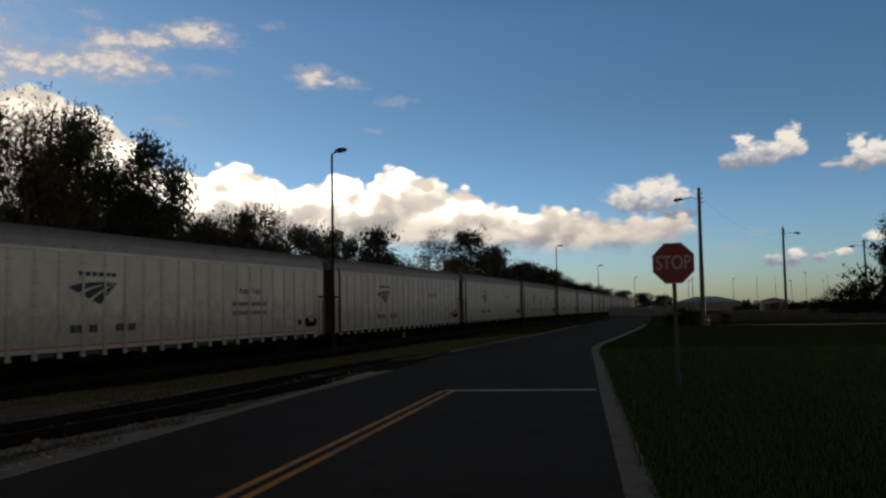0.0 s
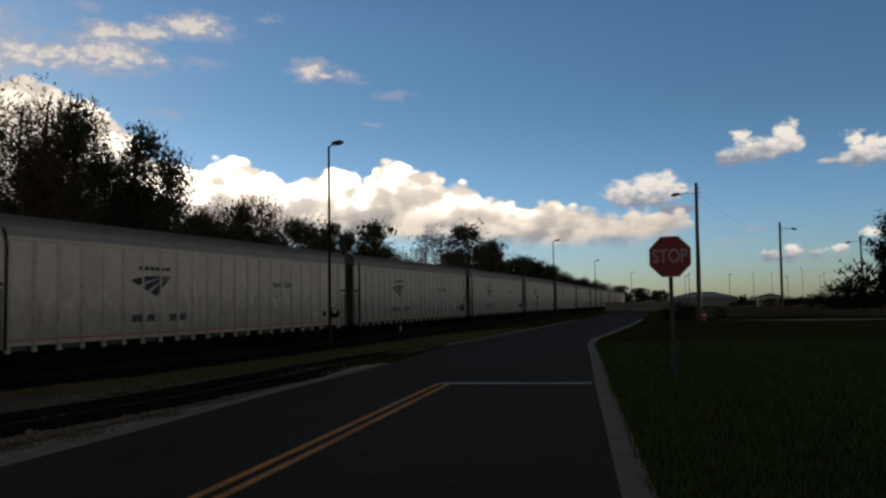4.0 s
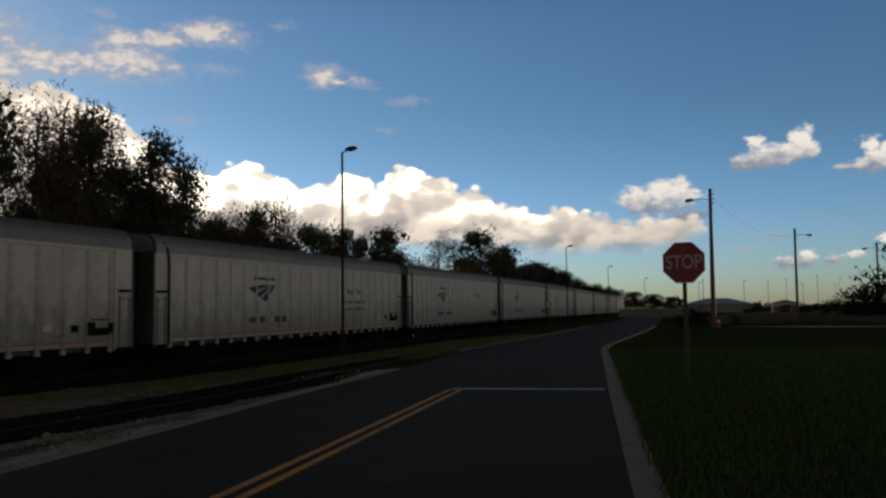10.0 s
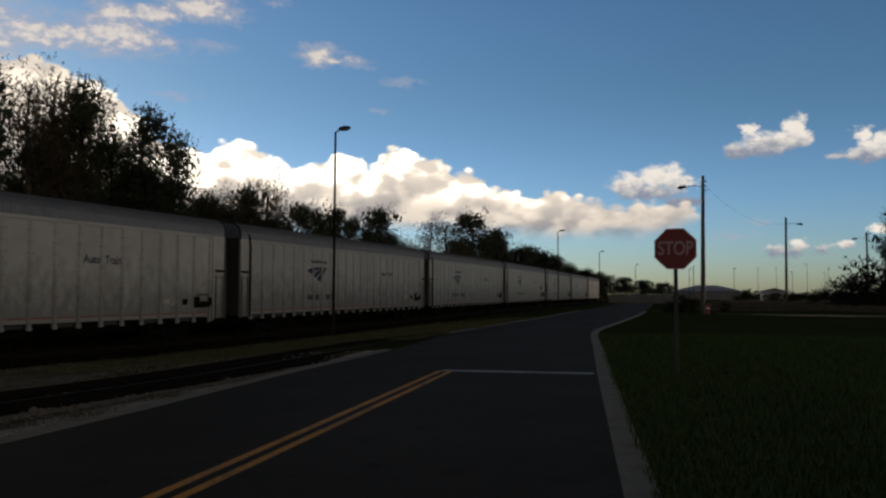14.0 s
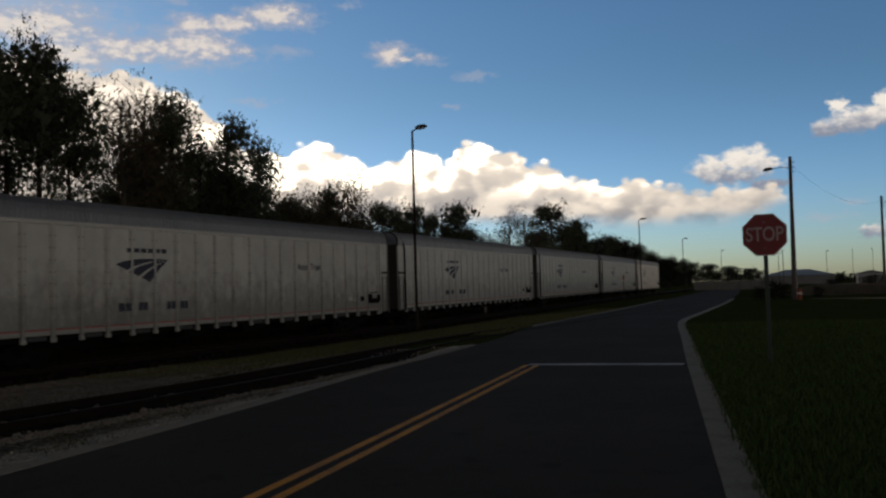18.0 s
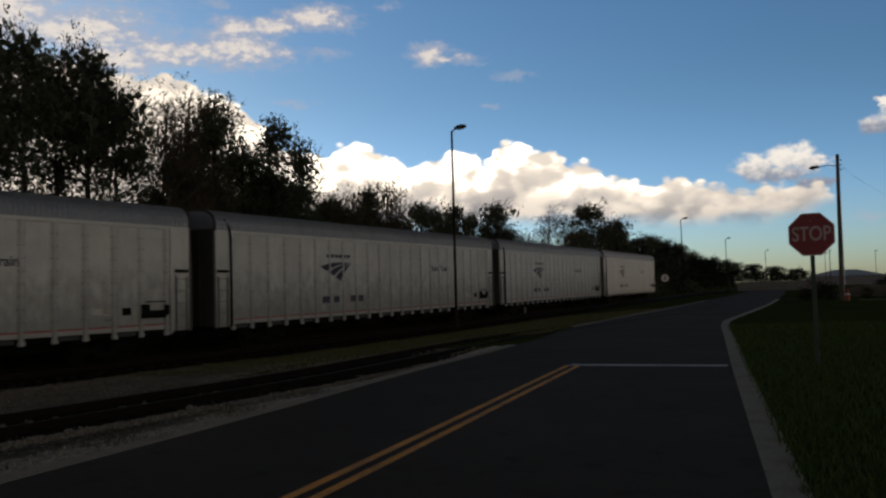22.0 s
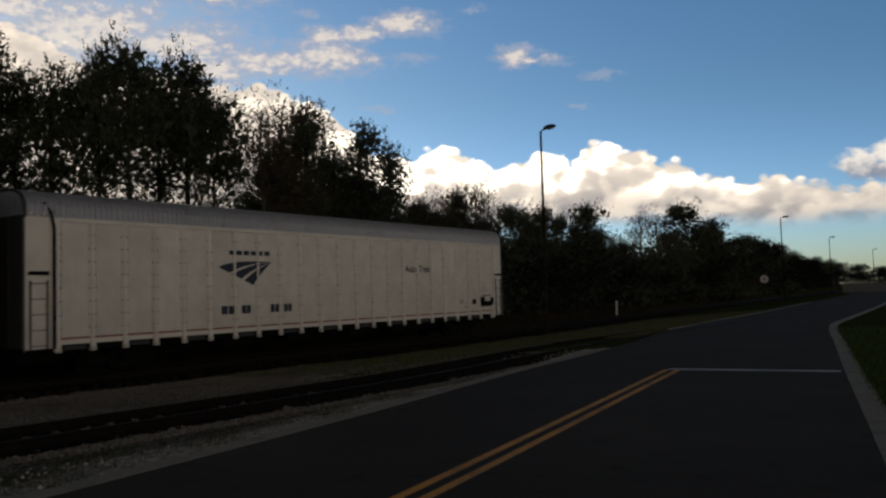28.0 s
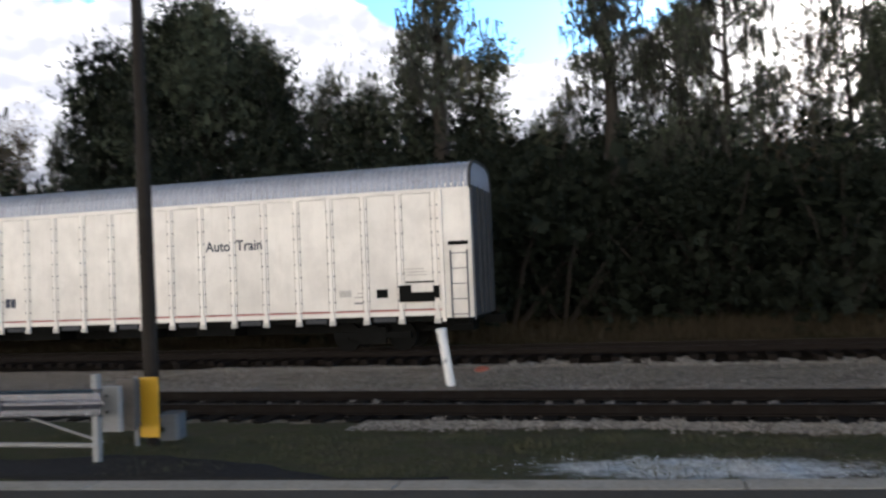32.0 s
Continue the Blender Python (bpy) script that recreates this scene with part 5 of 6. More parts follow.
def guardrail():
    s = thing("guardrail", (0, 0, 0), "galvanised steel guardrail end with a yellow marker", "guardrail")
    # corrugated beam running back along the road edge
    d = Vector((0.095, -0.995, 0)).normalized()
    o = Vector((-8.3, -6.66, 0))
    side = Vector((0.995, 0.095, 0)).normalized()
    prof = [(0.0, 0.46), (0.07, 0.49), (0.07, 0.555), (0.0, 0.60), (0.0, 0.625), (0.07, 0.67), (0.07, 0.735), (0.0, 0.77)]
    for k in range(3):
        m = M()
        a, b = k * 3.8, (k + 1) * 3.8 + 0.12
        for (p, z), (q, y) in zip(prof, prof[1:]):
            g0, g1 = o + d * a + side * (p + 0.004 * k), o + d * a + side * (q + 0.004 * k)
            h0, h1 = o + d * b + side * (p + 0.004 * k), o + d * b + side * (q + 0.004 * k)
            m.quad((g0.x, g0.y, z), (g1.x, g1.y, y), (h1.x, h1.y, y), (h0.x, h0.y, z))
            i0, i1, j0, j1 = (v - side * 0.006 for v in (g0, g1, h0, h1))
            m.quad((i1.x, i1.y, y), (i0.x, i0.y, z), (j0.x, j0.y, z), (j1.x, j1.y, y))
        part("beam", m, GALV, s, "shiny corrugated steel beam")
    for k in range(3):
        c = o + d * (0.12 + 3.8 * k) - side * 0.05
        part("post", M().box(c.x - 0.04, c.x + 0.04, c.y - 0.04, c.y + 0.04, -0.2, 0.78 if k else 0.93, 0.008), GREY_STEEL, s, "grey steel post")
    for k in range(2):
        c = o + d * (1.35 + 3.8 * k)
        part("splice_plate", M().box(c.x - 0.02, c.x + 0.082, c.y - 0.045, c.y + 0.045, 0.45, 0.78, 0.01), GREY_STEEL, s, "dull grey splice plate")
    for q, z in ((-0.10, 0.52), (-0.10, 0.70), (1.22, 0.53), (1.22, 0.70), (1.48, 0.53), (1.48, 0.70)):
        c = o + d * (q + 0.02) + side * 0.07
        part("bolt", M().tube([(c.x - 0.01, c.y, z), (c.x + 0.018, c.y, z)], [0.018, 0.014], 6), POLE_DARK, s)
    part("brace", M().tube([(-8.66, -6.95, 0.10), (-8.66, -8.2, 0.44)], [0.016, 0.016], 6), GREY_STEEL, s, "thin diagonal brace")
    part("rear_plate", M().box(-8.98, -8.94, -6.98, -6.72, 0.18, 0.80, 0.01), WOOD_POLE, s, "weathered backing plate")
    part("end_shoe", M().box(-8.64, -8.56, -6.9, -6.65, 0.24, 0.76, 0.02), GREY_STEEL, s, "pale grey end shoe")
    part("marker_edge", M().box(-9.41, -9.37, -7.045, -7.005, -0.1, 0.77), GREY_STEEL, s, "pale grey steel edge")
    part("end_block", M().box(-9.32, -9.18, -7.11, -6.9, 0.16, 0.74, 0.02), WOOD_POLE, s, "weathered wooden block")
    part("marker_plate", M().box(-9.44, -9.42, -7.0, -6.73, 0.0, 0.75, 0.004), YELLOW_PLATE, s, "plain yellow reflective plate")
    part("rub_rail", M().tube([(-8.62, -6.95, 0.07), (-8.58, -8.35, 0.07), (-8.5, -11.5, 0.08)], [0.03, 0.03, 0.03], 6), GREY_STEEL, s, "low pale rub rail")

guardrail()
blk = M().box(-0.16, 0.16, -0.13, 0.13, 0, 0.34, 0.03)
b = tagged(new("concrete_block", blk.mesh("concrete_block", BLOCK)), "small grey concrete block beside the lamp", "block")
b.matrix_basis = pose(-9.95, -6.88, -0.12, 0, 0, 12)


def marker_post(x, y, z, h, lean, label, r=0.075):
    s = thing("marker_post", (x, y, z, lean[0], lean[1], 0), label, "marker post", "white posts by the tracks")
    part("post", M().tube([(0, 0, -0.2), (0, 0, h - 0.08)], [r, r], 12), WHITE_POST, s)
    part("cap", M().tube([(0, 0, h - 0.09), (0, 0, h - 0.01), (0, 0, h)], [r * 1.18, r * 1.18, r * 0.9], 12), WHITE_POST, s)
    part("mark", M().box(r * 0.86, r * 1.03, -0.022, 0.022, h * 0.42, h * 0.5), CAR_GREY, s, "small dark mark")


marker_post(-16.69, -4.78, -0.45, 1.24, (8, 0), "leaning white plastic marker post between the tracks", 0.095)
marker_post(-30.06, 65.1, -0.3, 1.2, (0, 1), "white plastic marker post beside the track", 0.09)


def round_sign():
    s = thing("track_sign", (-24.6, 91.5, 0.0, 0, 0, 15), "small round white sign on a post by the track", "sign")
    part("post", M().box(-0.03, 0.03, 0.01, 0.05, -0.1, 2.6), GREEN_POST, s)
    ring = M().tube([(0, -0.012, 2.55), (0, 0.0, 2.55)], [0.42, 0.42], 20)
    p = part("plate", ring, SIGN_WHITE, s, "round white plate")
    part("symbol_bar", M().box(-0.07, 0.07, -0.016, -0.0125, 2.3, 2.8), CAR_DARK, p, "black bar")


round_sign()

for nm, x, y, z, sx, mat, lab in (("litter", -12.05, 4.60, -0.28, 0.055, SIGN_WHITE, "crumpled white litter at the ballast edge"), ("litter", -12.1, 10.65, -0.28, 0.09, STONE, "pale crumpled litter at the ballast edge"),
                                  ("litter", -20.2, -4.85, -0.52, 0.17, RUST_PAPER, "flat orange-red scrap near the track")):
    rng = random.Random(x)
    m = M()
    ring = [(sx * (0.7 + 0.5 * rng.random()) * math.cos(g), sx * (0.7 + 0.5 * rng.random()) * math.sin(g)) for g in [i * math.pi / 4 for i in range(8)]]
    m.prism(ring, 0, 0.05)
    n = len(m.v)
    m.prism([(p * 0.6, q * 0.6) for p, q in ring], 0.05, sx * (0.3 if mat is RUST_PAPER else 0.9))
    o = tagged(new(nm, m.mesh(nm, mat)), lab, "litter")
    o.matrix_basis = pose(x, y, z, 6, 8, 30)


# ---- distance on the right: warehouse, walls, poles ----
def warehouse():
    s = thing("warehouse", (-22, 330, 0, 0, 0, 4), "long low grey warehouse with a pale metal roof", "warehouse")
    part("wall", M().box(-12, 12, -12, 30, 0, 3.2), WARE_WALL, s)
    m = M()
    m.v = [(-13, -13, 3.2), (13, -13, 3.2), (13, 31, 3.2), (-13, 31, 3.2), (-4, 9, 5.6), (4, 9, 5.6)]
    m.f = [(0, 1, 5, 4), (1, 2, 5), (2, 3, 4, 5), (3, 0, 4), (3, 2, 1, 0)]
    part("roof", m, WARE_ROOF, s, "pale sloping metal roof")

warehouse()
shed = thing("storage_shed", (1.6, 262, 0, 0, 0, 8), "small pale metal shed beyond the field", "shed")
part("wall", M().box(-3.4, 3.4, -2.5, 2.5, 0, 3.0), WARE_ROOF, shed)
part("roof", M().extrude_y([(-3.7, 3.0), (3.7, 3.0), (0, 3.9)], -2.8, 2.8), WARE_WALL, shed, "grey gabled metal roof")
part("door", M().box(-1.2, 1.2, -2.56, -2.5, 0, 2.4), CAR_END, shed, "dark roller door")
fence = thing("wall_low", (0, 0, 0), "low pale boundary wall beyond the road", "wall", "", "structure")
for k in range(7):
    x0 = -32.5 + k * 2.3
    part("panel", M().box(x0, x0 + 2.2, 178, 178.25, 0, 1.9, 0.02), FENCE_MAT, fence)
for k, (x, y, h) in enumerate([(-26, 300, 11), (-12, 330, 12), (-4, 390, 14), (4, 420, 15), (10, 380, 12), (18, 430, 17), (24, 400, 12), (-19, 232, 9.5), (30, 470, 16), (38, 450, 13), (-30, 420, 13)]):
    s = thing("yard_light", (x, y, 0, 0, 0, 40 * k), "distant thin yard light pole", "yard light", "distant yard lights")
    part("pole", M().tube([(0, 0, -0.2), (0, 0, h)], [0.12, 0.08], 6), LAMP_GREY, s)
    part("lamp_head", M().box(-0.15, 1.0, -0.2, 0.2, h - 0.1, h + 0.15, 0.03), LAMP_GREY, s)

cone = thing("traffic_cone", (-4.9, 73.6, 0.05), "orange barrel at the foot of the pole", "barrel")
part("body", M().tube([(0, 0, 0), (0, 0, 0.5), (0, 0, 1.0)], [0.2, 0.19, 0.15], 12), ORANGE, cone)
part("band", M().tube([(0, 0, 0.55), (0, 0, 0.7)], [0.195, 0.185], 12), SIGN_WHITE, cone, "white band")


# ---- trees, shrubs, grass ----
def leaf_cloud(m, centre, radius, count, size, rng, flat=0.75, droop=0.0):
    """Many small leaf blades scattered in an uneven clump."""
    for _ in range(count):
        while True:
            p = Vector((rng.uniform(-1, 1), rng.uniform(-1, 1), rng.uniform(-1, 1)))
            if p.length < 1:
                break
        q = centre + Vector((p.x * radius, p.y * radius, p.z * radius * flat))
        a = Vector((rng.gauss(0, 1), rng.gauss(0, 1), rng.gauss(0, 1) - droop)).normalized() * size * rng.uniform(0.6, 1.4)
        b = a.cross(Vector((rng.gauss(0, 1), rng.gauss(0, 1), rng.gauss(0, 1)))).normalized() * size * rng.uniform(0.3, 0.6)
        m.quad(q - a * 0.5, q + b * 0.5, q + a * 0.5, q - b * 0.5)


def grow(rng, h, spread, clear, limbs, lean=0.0):
    """Trunk and limb lines with their radii; the tips carry the crown."""
    lines, tips = [], []
    r0 = 0.018 * h + 0.05
    n = 8
    trunk = [Vector((lean * h * (i / n) ** 2 + rng.uniform(-0.12, 0.12) * (i > 0), rng.uniform(-0.12, 0.12) * (i > 0), h * 0.93 * i / n)) for i in range(n + 1)]
    lines.append((trunk, [r0 * (1 - 0.85 * i / n) for i in range(n + 1)]))
    tips.append((trunk[-1], 0.7))
    for k in range(limbs):
        t = clear + (0.95 - clear) * (k + rng.random()) / limbs
        i = min(n - 1, int(t * n))
        base = trunk[i].lerp(trunk[i + 1], t * n - i)
        ang = rng.uniform(0, 2 * math.pi)
        reach = spread * (1.15 - 0.75 * max(0, t - 0.35) / 0.65) * rng.uniform(0.6, 1.15)
        rise = reach * rng.uniform(0.25, 0.8)
        pts = [base]
        for s in range(1, 5):
            u = s / 4
            pts.append(base + Vector((math.cos(ang) * reach * u + rng.uniform(-0.15, 0.15), math.sin(ang) * reach * u + rng.uniform(-0.15, 0.15), rise * u ** 1.2)))
        rad = r0 * 0.42 * (1 - 0.6 * t)
        lines.append((pts, [rad * (1 - 0.8 * s / 4) for s in range(5)]))
        for s in (2, 3, 4):
            tips.append((pts[s], 0.55 + 0.15 * s))
        for q in range(2):
            s = rng.choice((2, 3))
            d = Vector((rng.uniform(-1, 1), rng.uniform(-1, 1), rng.uniform(0.1, 0.9))) * reach * 0.45
            tw = [pts[s], pts[s] + d * 0.5, pts[s] + d]
            lines.append((tw, [rad * 0.4, rad * 0.25, rad * 0.08]))
            tips.append((tw[2], 0.8))
    return lines, tips


def lobe(c, p, r, tall, count, size, rng, core):
    """One bough: broad leaves inside, a skin of upturned leafy sprigs."""
    def leaf(q, a, wide):
        b = a.cross(Vector((rng.gauss(0, 1), rng.gauss(0, 1), rng.gauss(0, 1)))).normalized() * a.length * wide
        c.quad(q - a * 0.5, q + b * 0.5, q + a * 0.5, q - b * 0.5)
    for _ in range(core):
        d = Vector((rng.gauss(0, 1), rng.gauss(0, 1), rng.gauss(0, 0.8))).normalized() * rng.random() ** 0.5 * 0.6
        leaf(p + Vector((d.x * r, d.y * r, d.z * r * tall)), Vector((rng.gauss(0, 1), rng.gauss(0, 1), rng.gauss(0, 1))).normalized() * r * rng.uniform(0.22, 0.42), 0.8)
    for _ in range(count // 5):
        d = Vector((rng.gauss(0, 1), rng.gauss(0, 1), rng.gauss(0.2, 1))).normalized()
        k = 0.35 + 0.65 * rng.random() ** 0.5
        q = p + Vector((d.x * r * k, d.y * r * k, d.z * r * tall * k))
        run = (d * 0.8 + Vector((rng.gauss(0, 0.35), rng.gauss(0, 0.35), 0.65 + rng.gauss(0, 0.35)))).normalized() * size * rng.uniform(1.2, 2.6)
        for j in range(5):
            a = (run.normalized() + Vector((rng.gauss(0, 0.7), rng.gauss(0, 0.7), rng.gauss(0, 0.7)))).normalized() * size * (1.35 - 0.15 * j) * rng.uniform(0.7, 1.3)
            leaf(q + run * (j / 4) + Vector((rng.gauss(0, 0.3), rng.gauss(0, 0.3), rng.gauss(0, 0.3))) * size, a, rng.uniform(0.4, 0.65))


TOPS = {}      # true height of each pattern tree


def tree(label, seed, h, spread, clear, limbs, leaves, size, clump, mat, moss=0, twigs=0, lean=0.0, stout=1.0, keep=0.8, core=9):
    rng = random.Random(seed)
    t = thing("tree", (0, 0, 0), label, "tree", "trees behind the railway")
    lines, tips = grow(rng, h, spread, clear, limbs, lean)
    m = M()
    for i, (pts, rad) in enumerate(lines):
        m.tube(pts, [v * (stout if i == 0 else 1) for v in rad], 8 if rad[0] > 0.08 else 5, False)
    if twigs:
        for p, r in tips:
            for _ in range(twigs):
                d = Vector((rng.gauss(0, 0.5), rng.gauss(0, 0.5), rng.uniform(0.0, 0.9))) * r * 1.0
                m.tube([p, p + d * 0.5 + Vector((rng.gauss(0, 0.1), rng.gauss(0, 0.1), 0)), p + d], [0.02, 0.014, 0.006], 4, False)
    part("trunk", m, BARE if twigs else BARK, t, "dark trunk and limbs", True)
    c = M()
    for p, r in tips:
        if rng.random() > keep:
            continue
        o = Vector((rng.gauss(0, 0.4), rng.gauss(0, 0.4), rng.gauss(0, 0.35))) * clump
        lobe(c, p + o, clump * r * rng.uniform(0.65, 1.3), rng.uniform(0.7, 1.1), leaves, size, rng, core)
    part("crown", c, mat, t)
    TOPS[t] = sorted(v[2] for v in c.v)[int(0.996 * len(c.v))]
    if moss:
        g = M()
        for p, r in tips:
            for _ in range(moss):
                q = p + Vector((rng.gauss(0, 0.6), rng.gauss(0, 0.6), rng.uniform(-0.4, 0.2)))
                L = rng.uniform(0.3, 1.1)
                for _ in range(3):
                    a, w = rng.uniform(0, math.pi), rng.uniform(0.03, 0.07)
                    dx, dy = math.cos(a) * w, math.sin(a) * w
                    o = Vector((rng.gauss(0, 0.08), rng.gauss(0, 0.08), 0))
                    e = q + o + Vector((rng.gauss(0, 0.1), rng.gauss(0, 0.1), -L * rng.uniform(0.6, 1.2)))
                    g.quad((q.x + o.x - dx, q.y + o.y - dy, q.z), (q.x + o.x + dx, q.y + o.y + dy, q.z), (e.x + dx, e.y + dy, (q.z + e.z) / 2), (e.x, e.y, e.z))
        tagged(part("hanging_moss", g, MOSS, t, "grey hanging moss"), kind="stuff")
    return t


BROAD = tree("dark broadleaf tree with a dense uneven crown", 3, 12.6, 3.3, 0.57, 19, 130, 0.15, 1.15, LEAF, keep=0.84, core=13)
BROAD_B = tree("dark broadleaf tree with gaps in its crown", 8, 12.6, 3.0, 0.55, 16, 120, 0.15, 1.05, LEAF, keep=0.72, core=11)
SLIM = tree("slender dark tree with a ragged crown", 14, 12.6, 1.7, 0.46, 17, 115, 0.15, 0.85, LEAF, keep=0.74, core=10)
SPARSE = tree("half-bare tree with thin twigs and few leaves", 21, 12.6, 2.4, 0.34, 18, 85, 0.12, 1.2, LEAF_DRY, 0, 3, keep=0.8, core=0)
MOSSY = tree("old oak hung with grey moss", 33, 12.6, 4.2, 0.40, 17, 120, 0.155, 1.15, LEAF, 4, keep=0.6, core=9)
TALL = tree("tall thick-trunked tree with an open mossy crown", 41, 15.5, 3.4, 0.6, 15, 110, 0.16, 1.1, LEAF, 5, stout=2.5, keep=0.6, core=6)
OPEN = tree("gnarled tree with an open crown hung with moss", 64, 13.5, 3.6, 0.5, 13, 100, 0.155, 1.0, LEAF, 6, lean=0.08, stout=1.35, keep=0.66, core=5)
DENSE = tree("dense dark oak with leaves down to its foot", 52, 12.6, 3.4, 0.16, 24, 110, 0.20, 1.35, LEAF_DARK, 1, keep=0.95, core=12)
DENSE_B = tree("dense rounded tree with leaves down to its foot", 57, 12.6, 3.3, 0.14, 24, 120, 0.19, 1.35, LEAF_MID, 0, keep=0.95, core=12)


def shrub(seed, h, w, count, size, mat):
    rng = random.Random(seed)
    t = thing("shrub", (0, 0, 0), "dense dark undergrowth shrub below the trees", "shrub", "undergrowth along the railway")
    st, c = M(), M()
    for k in range(7):
        e = Vector((rng.uniform(-w, w), rng.uniform(-w, w), h * rng.uniform(0.5, 0.95)))
        st.tube([Vector((0, 0, -0.1)), e * 0.5 + Vector((0, 0, 0.3)), e], [0.06, 0.04, 0.015], 5, False)
    for k in range(26):
        a, r, z = rng.uniform(0, 6.28), w * math.sqrt(rng.random()), h * (0.06 + 0.9 * rng.random())
        lobe(c, Vector((r * math.cos(a), r * math.sin(a), z)), 0.27 * h * rng.uniform(0.6, 1.1), rng.uniform(0.7, 1.0), count, size, rng, 9)
    part("woody_stem", st, BARK, t)
    part("foliage", c, mat, t)
    return t


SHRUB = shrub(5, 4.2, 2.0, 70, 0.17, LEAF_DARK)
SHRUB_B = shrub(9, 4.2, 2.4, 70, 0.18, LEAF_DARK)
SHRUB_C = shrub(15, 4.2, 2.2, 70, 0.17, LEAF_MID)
# PALE stands past y 24: brighter leaf colour for the better lit stretch
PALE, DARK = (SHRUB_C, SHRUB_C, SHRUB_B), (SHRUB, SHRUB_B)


def plant(kind, x, y, h, wide=1.0, turn=0.0, ref=12.6):
    o = copy_thing(kind, pose(x, y, ground_z(x, y) if abs(x) < 190 else 0, 0, 0, turn))
    o.scale = (wide * h / ref, wide * h / ref, h / ref)
    return o


def by_angle(kind, az, el, dist, wide=1.0, turn=0.0, ref=12.6):
    """A tree in a given direction (degrees left of +y) whose top stands el degrees over eye level."""
    x, y = -dist * math.sin(radians(az)), dist * math.cos(radians(az))
    return plant(kind, x, y, 1.9 + dist * math.tan(radians(el)) - ground_z(x, y), wide, turn, ref)


